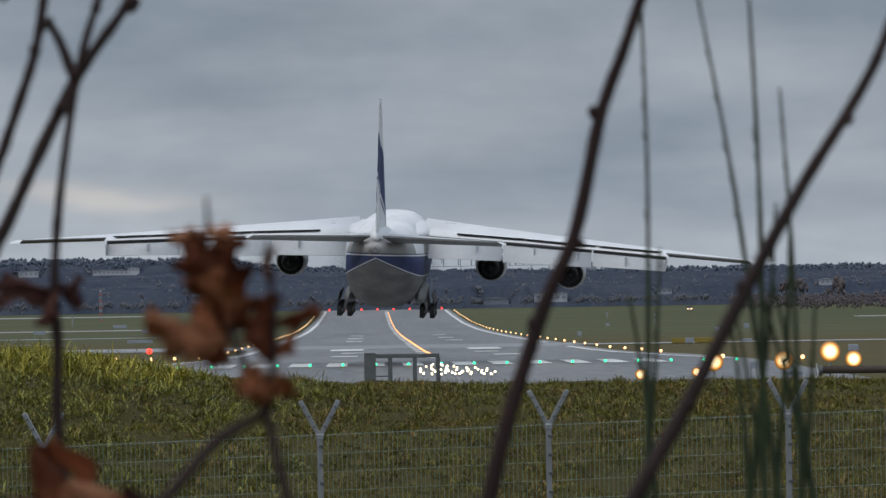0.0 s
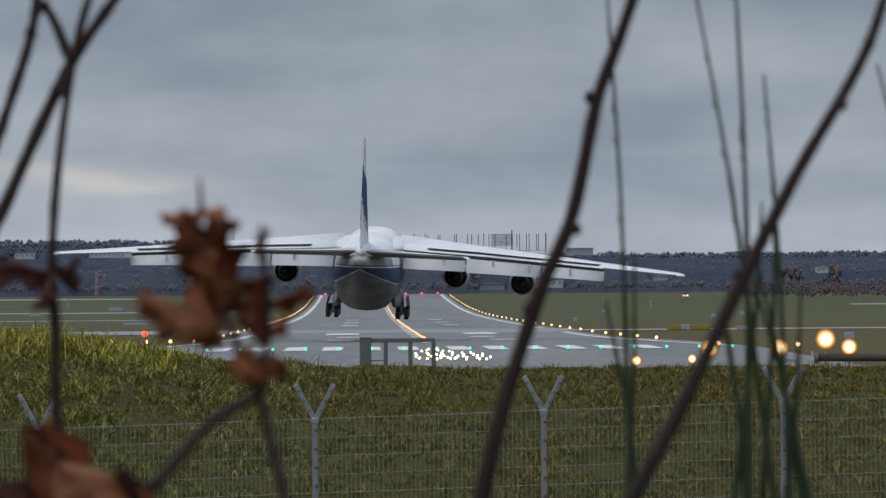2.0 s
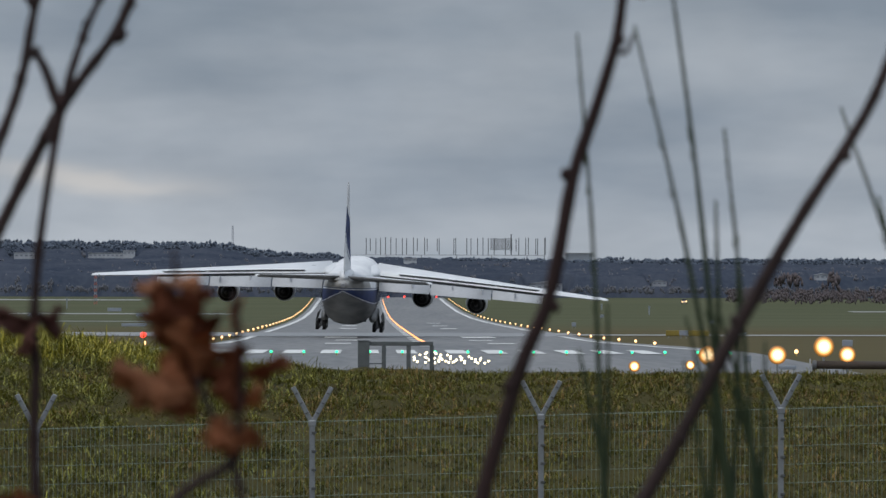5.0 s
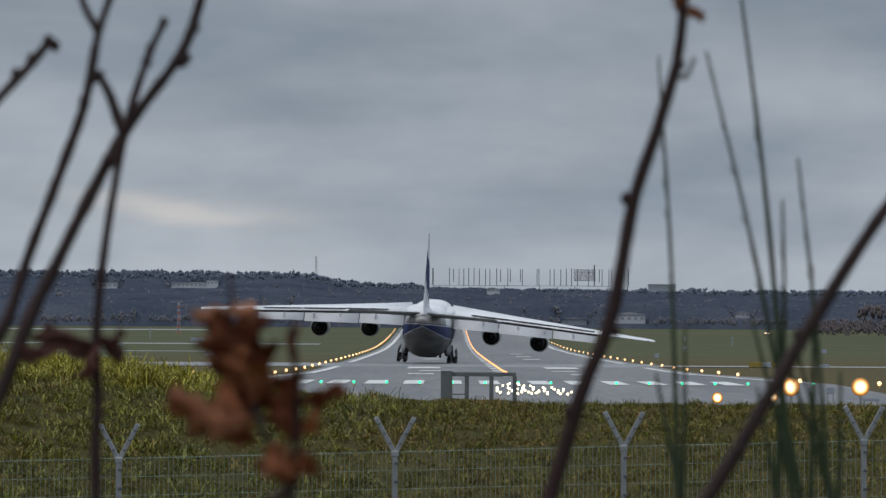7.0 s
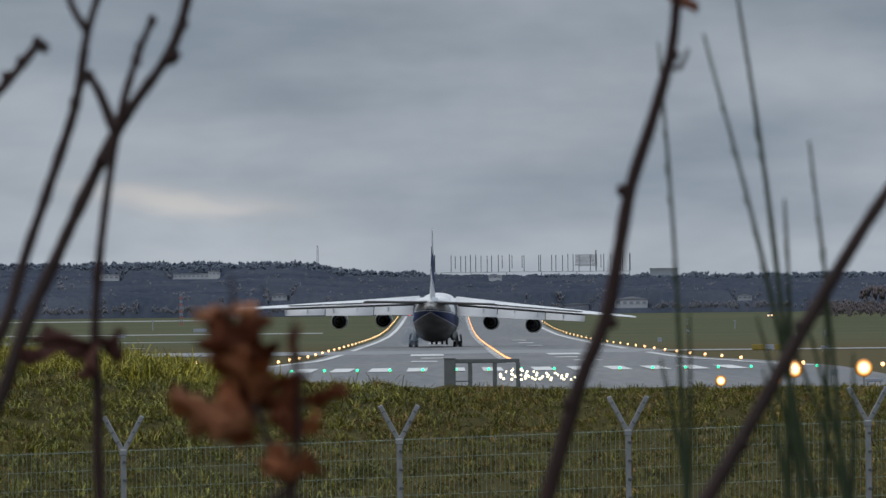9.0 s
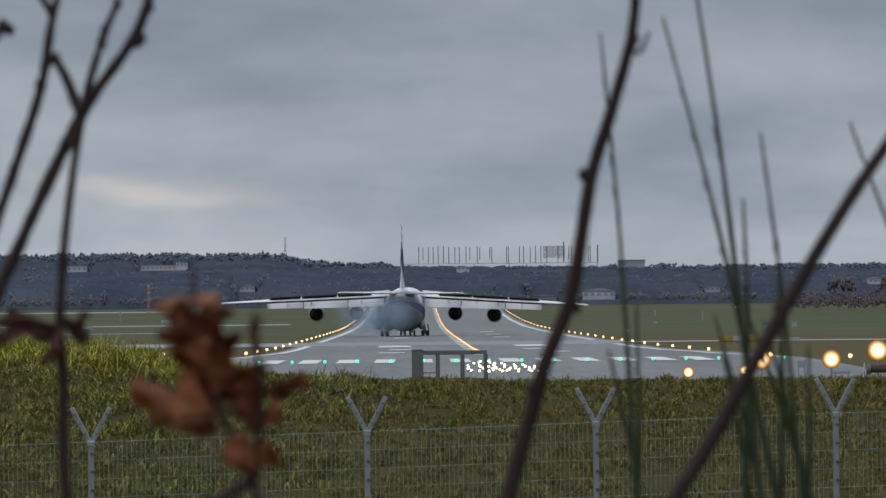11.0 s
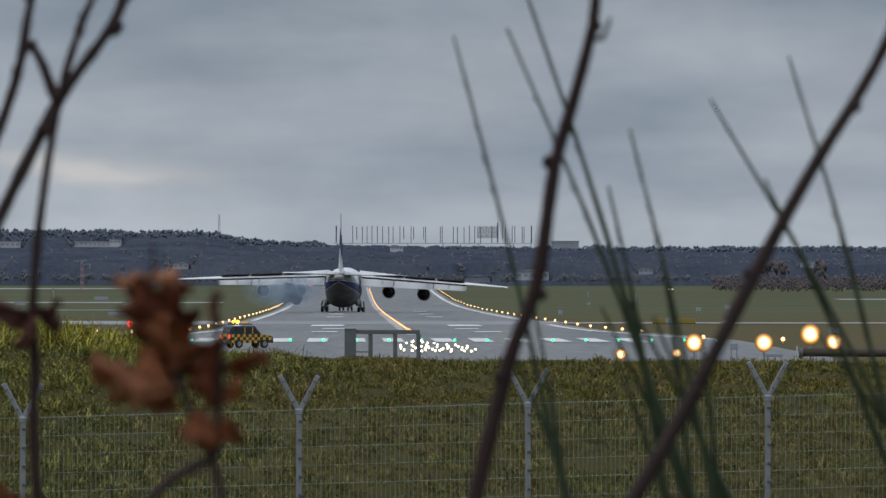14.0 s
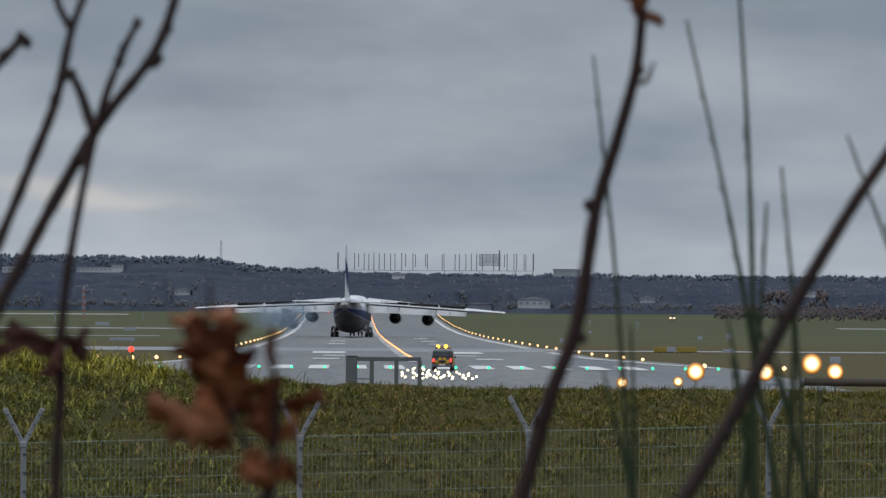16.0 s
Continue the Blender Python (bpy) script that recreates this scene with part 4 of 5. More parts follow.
def mast_row():
    """A long row of dark masts on a platform above the trees."""
    ob = tagged(new("antenna_array"), "long row of dark antenna masts on a raised platform", "antenna array")
    y = 3835.0
    s = y / 2700
    BLOCKS.append((-0.0032, 0.0246, 0.00508, y))
    ob.location = (0, y, ground_z(0, y))
    base = 5.54 + 14.15 * s - ob.location.z
    k = s
    part("platform", box((67.5 * k, 1.2, 0.35), (28.6 * k, 0, base - 0.15), 0.05), M_HALL, ob, "pale platform rail")
    rr = random.Random(5)
    heights = 6.0 * k
    xs = [-4.4, 1.2, 2.6, 4.5, 6.1, 7.8, 9.6, 11.4, 13.5, 15.0, 17.3, 18.6, 21.1, 22.0, 25.4, 26.1, 31.1, 31.7, 35.5, 36.9, 39.2, 41.0, 42.8, 44.8, 48.6, 52.3, 53.2, 55.6, 56.5, 59.0, 59.6, 62.2]
    for i, x in enumerate(xs):
        hgt = heights * (1.0 if i in (0, len(xs) - 1) else rr.choice((0.72, 0.95, 0.98, 1.0)))
        low = 0 if hgt > heights * 0.8 else heights * 0.22
        part("mast", box(((0.42 if i in (0, len(xs) - 1) else 0.24) * k, 0.24, hgt), (x * k, rr.uniform(-3, 3), base + low + hgt / 2 - 0.2)), M_MAST, ob)
    bm = bmesh.new()
    for i in range(26):
        box((0.12, 0.12, 4.0 * k), ((43.6 + i * 0.29) * k, 0, base + 3.6 * k), bm=bm)
    for i in range(9):
        box((7.4 * k, 0.14, 0.16), (47.3 * k, 0, base + (1.75 + 0.46 * i) * k), bm=bm)
    part("lattice_panel", bm, M_MAST, ob, "dense dark lattice panel")
    part("panel_mast", box((0.55, 0.4, 7.2 * k), (50.6 * k, 0, base + 3.4 * k)), M_MAST, ob)
    for x in (-4, 8, 20, 32, 44, 56, 62):
        part("support", box((0.3, 0.5, base + 0.6), (x * k, 0, base / 2 - 0.3)), M_MAST, ob)


mast_row()


def lattice_mast(x, y, h, w, label, colours):
    ob = tagged(new("radio_mast"), label, "mast")
    g = ground_z(x, y)
    ob.location = (x, y, g - 0.2)
    n = 10
    for k in range(n):
        bm = bmesh.new()
        a, b = h * k / n, h * (k + 1) / n
        wa, wb = w * (1 - 0.4 * k / n), w * (1 - 0.4 * (k + 1) / n)
        for sx in (-1, 1):
            for sy in (-1, 1):
                rod((sx * wa, sy * wa, a), (sx * wb, sy * wb, b), w * 0.22, n=4, bm=bm)
        rod((-wa, -wa, a), (wb, -wb, b), w * 0.16, n=4, bm=bm)
        rod((wa, -wa, a), (-wb, -wb, b), w * 0.16, n=4, bm=bm)
        tagged(part("section", bm, colours[k % len(colours)], ob), kind="stuff")


lattice_mast(-0.0337 * 2700, 2700, 11.0, 0.5, "red and white lattice mast on the airfield", (M_MASTRED, M_FARWALL))
lattice_mast(-0.0164 * 3850, 3850, 19, 0.6, "thin grey lattice mast on the wooded hill", (M_HALL,))
for b, y, h in ((-0.0373, 2500, 3.0), (-0.0262, 2650, 2.0), (0.0362, 2300, 2.2), (0.0302, 2500, 1.6)):
    ob = tagged(new("marker_post"), "small white marker post on the turf", "post", "marker posts")
    ob.location = (b * y, y, field(y))
    part("pole", box((0.3, 0.3, h), (0, 0, h / 2), 0.05), M_FARWALL, ob)
    part("head", box((0.6, 0.5, 0.45), (0, 0, h), 0.08), M_FARWALL, ob)


def woods(name, count, bearing, reach, height, material, label, seed, blobs=7, trunk=True, bush=1.0, tall=1.0):
    """Crowns of ragged clumps over thin trunks; far woods are one stuff."""
    rr = random.Random(seed)
    tv = [Vector(p) for p in ((1, 0, 0), (0, 1, 0), (-1, 0, 0), (0, -1, 0), (0, 0, 1), (0, 0, -1))]
    tf = [(0, 1, 4), (1, 2, 4), (2, 3, 4), (3, 0, 4), (1, 0, 5), (2, 1, 5), (3, 2, 5), (0, 3, 5)]
    verts, faces = [], []
    for _ in range(count):
        y = rr.uniform(*reach)
        x = rr.uniform(*bearing) * y
        h = height * rr.uniform(0.65, 1.15)
        g = ground_z(x, y)
        top = (g + h - 5.54) / y
        bad = False
        for b0, b1, e0, by in BLOCKS:
            if b0 < x / y < b1 and y < by + 14 and top > e0:
                bad = True
        if bad:
            continue
        if trunk:
            i = len(verts)
            w = 0.16 + 0.012 * h
            verts += [(x - w, y, g - 0.5), (x + w, y, g - 0.5), (x, y + w, g - 0.5), (x, y, g + h * 0.9)]
            faces += [(i, i + 1, i + 3), (i + 1, i + 2, i + 3), (i + 2, i, i + 3)]
        for k in range(blobs):
            s = rr.uniform(0.60, 1.0)
            r = h * rr.uniform(0.03, 0.075) * bush * (1.3 - 0.7 * s)
            cx, cz = x + rr.uniform(-0.26, 0.26) * h * bush * (1.2 - 0.9 * s), g + h * (0.10 + 0.80 * s)
            cy = y + rr.uniform(-0.2, 0.2) * h
            i = len(verts)
            verts += [(cx + v.x * r * rr.uniform(0.6, 1.3), cy + v.y * r * rr.uniform(0.6, 1.3), cz + v.z * r * tall * rr.uniform(0.7, 1.5)) for v in tv]
            faces += [tuple(i + q for q in f) for f in tf]
    tagged(sheet(name, verts, faces, material, True), label, "trees", kind="stuff")


def canopy():
    """The closed mass of the wood under its single crowns."""
    xs = [-330 + 1.8 * i for i in range(400)]
    ys = [3004, 3010] + [3020 + 10 * i for i in range(84)]
    verts = []
    for j, y in enumerate(ys):
        for x in xs:
            g = ground_z(x, y)
            if j == 0:
                z = g - 0.5
            else:
                h = 7.6 + 1.4 * noise.noise((x * 0.11, y * 0.06, 0)) + 1.3 * noise.noise((x * 0.37, y * 0.2, 4))
                z = g + h * (0.55 if j == 1 else 1.0)
                for b0, b1, e0, by in BLOCKS:
                    if b0 - 0.0006 < x / y < b1 + 0.0006 and y < by + 20:
                        z = min(z, 5.54 + (e0 - 0.0001) * y)
            verts.append((x + 1.2 * noise.noise((x, y, 9)), y + 4 * noise.noise((x * 0.3, y, 2)), z))
    w = len(xs)
    faces = [(j * w + i, j * w + i + 1, (j + 1) * w + i + 1, (j + 1) * w + i) for j in range(len(ys) - 1) for i in range(w - 1)]
    tagged(sheet("hazy_wood_canopy", verts, faces, M_CANOPY, True), "closed canopy of a bare winter wood, haze-tinted", "trees", kind="stuff")


canopy()
woods("bare_wood", 1500, (-0.078, 0.085), (3006, 3600), 8.4, M_WOOD, "bare winter wood along the airfield, haze in its blue-grey", 21, 9, True, 1.2, 1.8)
woods("hill_wood", 3000, (-0.078, 0.085), (3700, 3850), 9.8, M_PINE, "mixed wood on the hill, painted haze-blue", 22, 16, False, 1.7, 1.1)
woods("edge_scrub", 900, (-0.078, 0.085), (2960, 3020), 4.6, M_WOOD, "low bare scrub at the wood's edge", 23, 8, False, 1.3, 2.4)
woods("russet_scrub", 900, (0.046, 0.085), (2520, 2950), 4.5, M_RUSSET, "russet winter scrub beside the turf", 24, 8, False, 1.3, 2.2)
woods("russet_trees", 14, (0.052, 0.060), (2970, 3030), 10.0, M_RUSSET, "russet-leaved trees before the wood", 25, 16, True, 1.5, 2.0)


# ---- the far parked car with its lamps on ----
def far_car(b, y):
    ob = tagged(new("distant_car"), "small pale car with lit headlamps on a far road", "car")
    ob.location = (b * y, y, field(y) + 0.05)
    part("body", box((1.8, 4.0, 0.75), (0, 0, 0.72), 0.15), M_HALL, ob)
    part("cabin", box((1.6, 2.2, 0.65), (0, 0.2, 1.38), 0.2), M_WINDOW, ob)
    for s in (-1, 1):
        part("headlamp", ball(0.28, (s * 0.65, -2.0, 0.8), 1), G_WARM, ob)
        for yy in (-1.3, 1.3):
            part("wheel", rod((s * 0.75, yy, 0.33), (s * 0.95, yy, 0.33), 0.33, n=12), M_RUBBER, ob)


far_car(0.0406, 2750)


# ---- the freighter aircraft ----
def ring(y, w, z0, z1, n=32, flat=2.6):
    out = []
    for k in range(n):
        a = 6.2832 * k / n
        c, s = math.cos(a), math.sin(a)
        out.append((w * math.copysign(abs(c) ** (2 / flat), c), y, (z0 + z1) / 2 + (z1 - z0) / 2 * math.copysign(abs(s) ** (2 / flat), s)))
    return out


FUSE = [(32.0, 0.3, 3.6, 4.5), (31.0, 1.3, 2.9, 5.5), (29.5, 2.1, 2.2, 6.4), (27.0, 2.8, 1.7, 7.6), (24.0, 3.35, 1.35, 8.9), (20.0, 3.62, 1.2, 9.6), (12.0, 3.7, 1.15, 9.8), (4.0, 3.7, 1.15, 9.8),
        (-4.0, 3.7, 1.15, 9.7), (-10.0, 3.68, 1.3, 9.6), (-14.0, 3.62, 1.9, 9.5), (-18.0, 3.45, 2.8, 9.4), (-22.0, 3.15, 3.9, 9.3), (-26.0, 2.65, 5.0, 9.15), (-30.0, 1.95, 6.2, 9.0), (-33.0, 1.25, 7.1, 8.8), (-35.5, 0.5, 7.9, 8.5)]


def airfoil(x, le, te, z, thick, incidence=2.2):
    c = le - te
    pts = []
    for s, t in ((0.0, 0.0), (0.03, 0.5), (0.15, 0.92), (0.4, 1.0), (0.7, 0.62), (1.0, 0.06), (1.0, -0.06), (0.7, -0.25), (0.4, -0.5), (0.15, -0.55), (0.03, -0.35)):
        yy, zz = le - s * c, thick * t * 0.5
        zz += (yy - le + c * 0.4) * math.tan(radians(incidence))
        pts.append((x, yy, z + zz))
    return pts


def wing_at(s):
    """Leading edge, trailing edge and height of the wing at a part s of its half span."""
    x = 3.4 + 33.25 * s
    le = 11.5 - 19.0 * s
    te = -3.2 - 3.0 * max(0, s - 0.35) / 0.65 * 2.2 if s > 0.35 else -3.2
    return x, le, te, 8.45 - 1.95 * s - 0.3 * s * (1 - s)


SPOILERS, AILERONS, ELEVATORS = [], [], []


def hinged(name, ends, profile, thick, materials, parent, side, label, taper=1.0):
    """A panel that turns about the line between its two ends; its profile runs aft from there."""
    a, b = (ends[0], ends[1]) if side > 0 else (ends[1], ends[0])
    ax = (b - a).normalized()
    up = Vector((0, 0, 1))
    fwd = up.cross(ax).normalized()
    up = ax.cross(fwd)
    rest = Matrix((ax, fwd, up)).transposed().to_4x4()
    rest.translation = a
    rings = []
    for x, k in ((0.0, 1.0 if side > 0 else taper), ((b - a).length, taper if side > 0 else 1.0)):
        ring_top = [(x, p * k, z + thick / 2) for p, z in profile]
        ring_low = [(x, p * k, z - thick / 2 * (0.5 if p < -0.5 else 1)) for p, z in reversed(profile)]
        rings.append(ring_top + ring_low)
    bm = loft(rings)
    if len(materials) > 1:
        for f in bm.faces:
            f.material_index = 0 if f.normal.z > 0.6 else 1
    ob = part(name, bm, materials, parent, label, at=rest)
    return ob, rest


def freighter():
    ob = tagged(new("cargo_aircraft"), "huge four-engined white and blue cargo aircraft with flaps down", "aircraft")
    # fuselage in bands: pale top, blue band, grey belly
    ys = [32.0 - 0.75 * k for k in range(91)]
    cols = [[q[i] for q in FUSE] for i in range(4)]
    rings = [ring(y, *[float(np.interp(-y, [-v for v in cols[0]], cols[i])) for i in (1, 2, 3)], n=48) for y in ys]
    fuse = part("fuselage", loft(rings), M_HULL, ob, "white top, dark blue band with white edges, grey belly", True)
    part("tail_vent", rod((0, -34.9, 8.2), (0, -35.9, 8.15), 0.38, 0.25, 12), M_GEAR, ob)
    for s in (-1, 1):
        part("tail_light", ball(0.14, (s * 0.45, -34.6, 7.75), 1), M_GEAR, ob)
        # gear sponson
        rr = []
        for y, w, h in ((9, 0.1, 0.2), (7, 0.5, 0.7), (2, 0.62, 0.85), (-5, 0.62, 0.85), (-8.5, 0.5, 0.7), (-11, 0.1, 0.2)):
            rr.append([(s * 3.4 + math.cos(6.2832 * k / 12) * w, y, 2.3 + math.sin(6.2832 * k / 12) * h) for k in range(12)])
        part("gear_fairing", loft(rr), M_BELLY, ob, smooth=True)
        # wing
        secs = [wing_at(q) for q in (0, 0.2, 0.35, 0.5, 0.7, 0.9, 0.985, 1.0)]
        thick = (1.45, 1.25, 1.1, 1.0, 0.75, 0.5, 0.36, 0.12)
        bm = loft([airfoil(s * x, le, te, z, t) for (x, le, te, z), t in zip(secs, thick)])
        wing = part("wing", bm, M_WHITE, ob, "long drooping white wing", True)
        part("wing_root", loft([[(s * 2.4 + math.cos(6.2832 * k / 12) * w, y, 8.25 + math.sin(6.2832 * k / 12) * h) for k in range(12)] for y, w, h in ((16, 0.2, 0.2), (12, 1.6, 0.7), (2, 1.9, 0.85), (-5, 1.4, 0.5), (-9, 0.2, 0.2))]), M_WHITE, ob, smooth=True)
        # flaps, with a dark strip above them for the shade in the slot
        for a, b, chord, angle in ((0.02, 0.235, 3.0, 34), (0.24, 0.50, 2.7, 34), (0.505, 0.72, 2.2, 32)):
            rings2, slot = [], []
            for q in (a, b):
                x, le, te, z = wing_at(q)
                zt = z - ((le - te) * 0.6) * math.tan(radians(2.2))
                ca, sa = math.cos(radians(angle)), math.sin(radians(angle))
                y0, z0 = te - 0.1, zt - 0.38
                ch = chord * (1 - 0.15 * (q - a) / (b - a))
                rings2.append([(s * x, y0 - ch * u * ca + v * sa, z0 - ch * u * sa + v * ca) for u, v in ((0, 0), (0.1, 0.16), (0.4, 0.18), (1, 0.02), (1, -0.02), (0.4, -0.1), (0.1, -0.12))])
                slot.append([(s * x, te + 1.3, zt + 0.02), (s * x, te - 0.12, zt - 0.10), (s * x, te - 0.08, zt - 0.27), (s * x, te + 1.3, zt - 0.40)])
            flap = part("flap", loft(rings2), M_FLAP, ob, "lowered pale grey flap", True)
            part("slot", loft(slot), M_DARK, flap, "dark strip for the shade in the flap slot")
        # undersides near black: shade below the raised panels is put into the colour
        for q0, q1 in ((0.10, 0.30), (0.31, 0.52), (0.53, 0.71)):
            ends = []
            for q in (q0, q1):
                x, le, te, z = wing_at(q)
                ends.append(Vector((s * x, te + 2.3, z - ((le - te) * 0.6 - 2.2) * math.tan(radians(2.2)) + 0.24)))
            SPOILERS.append(hinged("spoiler", ends, ((0, 0.0), (-1.55, 0.06)), 0.11, [M_WHITE, M_DARK], ob, s, "spoiler, white above, shade painted dark beneath"))
        ends = []
        for q in (0.73, 0.97):
            x, le, te, z = wing_at(q)
            ends.append(Vector((s * x, te + 0.05, z - ((le - te) * 0.6) * math.tan(radians(2.2)))))
        AILERONS.append(hinged("aileron", ends, ((0, 0.05), (-1.25, 0.0)), 0.15, [M_WHITE, M_BELLY], ob, s, "aileron, white above and grey beneath"))
        for q in (0.16, 0.33, 0.46, 0.60, 0.72):
            x, le, te, z = wing_at(q)
            zt = z - ((le - te) * 0.6) * math.tan(radians(2.2))
            part("flap_track", loft([[(s * x + dx * w, yy, zt - 0.35 - dz * h) for dx, dz in ((-1, 0), (1, 0), (0.7, 1), (-0.7, 1))] for yy, w, h in ((te + 2.5, 0.06, 0.2), (te + 0.5, 0.11, 0.6), (te - 0.9, 0.10, 0.75), (te - 1.7, 0.03, 0.8))]), M_WINGGREY, ob)
        # engines
        for ex, ey, ez in ((9.95, 7.5, 4.75), (17.85, 2.8, 4.45)):
            prof = ((4.2, 1.30), (4.0, 1.46), (3.0, 1.56), (1.0, 1.58), (-1.0, 1.48), (-2.0, 1.36))
            rr = [[(s * ex + r * math.cos(6.2832 * k / 28), ey + yy, ez + r * math.sin(6.2832 * k / 28)) for k in range(28)] for yy, r in prof]
            inner = [[(s * ex + r * math.cos(6.2832 * k / 28), ey + yy, ez + r * math.sin(6.2832 * k / 28)) for k in range(28)] for yy, r in ((-2.0, 1.30), (-1.2, 1.30), (-0.4, 1.28))]
            eng = part("engine", loft(rr + inner[:1], cap=False), M_WINGGREY, ob, "grey turbofan engine nacelle", True)
            part("fan_duct", loft(inner), M_NOZZLE, eng, "dark fan duct", True)
            core = [[(s * ex + r * math.cos(6.2832 * k / 20), ey + yy, ez + r * math.sin(6.2832 * k / 20)) for k in range(20)] for yy, r in ((-0.5, 0.95), (-2.2, 0.9), (-3.6, 0.62))]
            part("core_nozzle", loft(core), M_NOZZLE, eng, smooth=True)
            part("exhaust_cone", rod((s * ex, ey - 3.4, ez), (s * ex, ey - 4.3, ez), 0.38, 0.08, 14), M_NOZZLE, eng)
            part("intake_lip", loft([[(s * ex + r * math.cos(6.2832 * k / 28), ey + yy, ez + r * math.sin(6.2832 * k / 28)) for k in range(28)] for yy, r in ((4.2, 1.3), (4.32, 1.36), (4.0, 1.48))], cap=False), M_STEEL, eng, smooth=True)
            q = (ex - 3.4) / 33.25
            x, le, te, z = wing_at(q)
            part("pylon", loft([[(s * ex - 0.22, yy, z0), (s * ex + 0.22, yy, z0), (s * ex + 0.16, yy, z1), (s * ex - 0.16, yy, z1)] for yy, z0, z1 in ((ey + 2.6, ez + 1.3, ez + 1.75), (ey + 0.5, ez + 1.3, z - 0.1), (ey - 2.5, ez + 1.1, z - 0.1))]), M_WINGGREY, eng)
        # tailplane
        bm = loft([airfoil(s * x, le, te, z, t, 0.3) for x, le, te, z, t in ((0.6, -23.0, -30.6, 8.75, 0.9), (6.0, -27.5, -33.0, 8.82, 0.6), (12.0, -32.4, -35.3, 8.9, 0.3), (12.3, -33.2, -35.3, 8.9, 0.1))])
        tail = part("tailplane", bm, M_WHITE, ob, "white swept tailplane", True)
        ELEVATORS.append(hinged("elevator", [Vector((s * 1.5, -30.9, 8.70)), Vector((s * 11.9, -35.2, 8.84))], ((0, 0.0), (-2.5, 0.0)), 0.22, [M_WHITE, M_BELLY], tail, s, "elevator, white above and grey beneath", 0.5))
        # main gear: five twin-wheel legs a side
        for k in range(5):
            y = 3.4 - 1.75 * k
            leg = part("main_leg", rod((s * 4.05, y, 0.6), (s * 3.75, y, 2.4), 0.16, 0.2, 10), M_GEAR, ob)
            part("axle", rod((s * 3.4, y, 0.63), (s * 4.7, y, 0.63), 0.1, n=8), M_GEAR, leg)
            for dx in (-0.5, 0.5):
                wheel = part("wheel", rod((s * 4.05 + dx - 0.23, y, 0.63), (s * 4.05 + dx + 0.23, y, 0.63), 0.63, n=20), M_RUBBER, leg)
                bm = bmesh.new()
                rod((s * 4.05 + dx - 0.24, y, 0.63), (s * 4.05 + dx + 0.24, y, 0.63), 0.3, n=14, bm=bm)
                part("rim", bm, M_GEAR, leg)
        part("gear_door", box((0.08, 8.6, 1.15), (s * 4.62, -0.4, 1.95), 0.02, turn=Matrix.Rotation(s * radians(-12), 4, 'Y')), M_DARK, ob)
        nose = part("nose_leg", rod((s * 0.95, 21, 0.55), (s * 0.9, 21, 2.0), 0.14, n=10), M_GEAR, ob)
        for dx in (-0.42, 0.42):
            part("wheel", rod((s * 0.95 + dx - 0.19, 21, 0.55), (s * 0.95 + dx + 0.19, 21, 0.55), 0.55, n=18), M_RUBBER, nose)
    # fin: white foot, blue body, white tip; rudder behind
    def fin_ring(z, le, te, t):
        return [(0, le, z), (t * 0.5, le - (le - te) * 0.25, z), (t * 0.5, le - (le - te) * 0.6, z), (0.05, te, z), (-0.05, te, z), (-t * 0.5, le - (le - te) * 0.6, z), (-t * 0.5, le - (le - te) * 0.25, z)]

    def fin_at(z):
        s = (z - 9.0) / 12.5
        return z, -17.5 - 12.6 * s, -28.4 - 3.2 * s, 0.95 - 0.75 * s
    part("fin", loft([fin_ring(*fin_at(z)) for z in (8.6, 10.5, 13, 16, 18.9, 20.6, 21.8, 22.3)]), M_FINPAINT, ob, "white fin with a dark blue sash")
    part("fin_root", loft([[(math.cos(6.2832 * k / 12) * w, y, 9.1 + math.sin(6.2832 * k / 12) * h) for k in range(12)] for y, w, h in ((-14, 0.2, 0.1), (-20, 0.95, 0.75), (-28, 0.85, 0.8), (-33, 0.3, 0.3))]), M_WHITE, ob, smooth=True)

    def rudder(z0, z1, material, name="rudder"):
        rings3 = []
        for z in (z0, z1):
            _, le, te, t = fin_at(z)
            c = 5.1 - 2.6 * (z - 9) / 12.5
            rings3.append([(0.15 - 0.008 * (z - 9), te + 0.1, z), (0.03, te - c, z), (-0.03, te - c, z), (-0.15 + 0.008 * (z - 9), te + 0.1, z)])
        part(name, loft(rings3), material, ob)
    rudder(9.6, 14.6, M_FINPAINT)
    rudder(14.65, 22.0, M_FINPAINT)
    return ob


AIRCRAFT = freighter()


# ---- tyre smoke, thin clumps that leave the wheels on touching down ----
def puff(size):
    ob = new("tyre_smoke", mesh_of("tyre_smoke", ball(1.0, sub=3), M_SMOKE, True))
    ob.scale = size
    return tagged(ob, "thin bluish tyre smoke hanging behind the wheels", "smoke", "tyre smoke clumps")


PUFFS = [puff((2.6, 3.0, 1.9)), puff((4.0, 4.0, 3.6)), puff((4.4, 4.0, 3.9)), puff((4.2, 4.0, 3.4)), puff((5.4, 4.0, 3.0)), puff((6.2, 5.0, 3.4))]


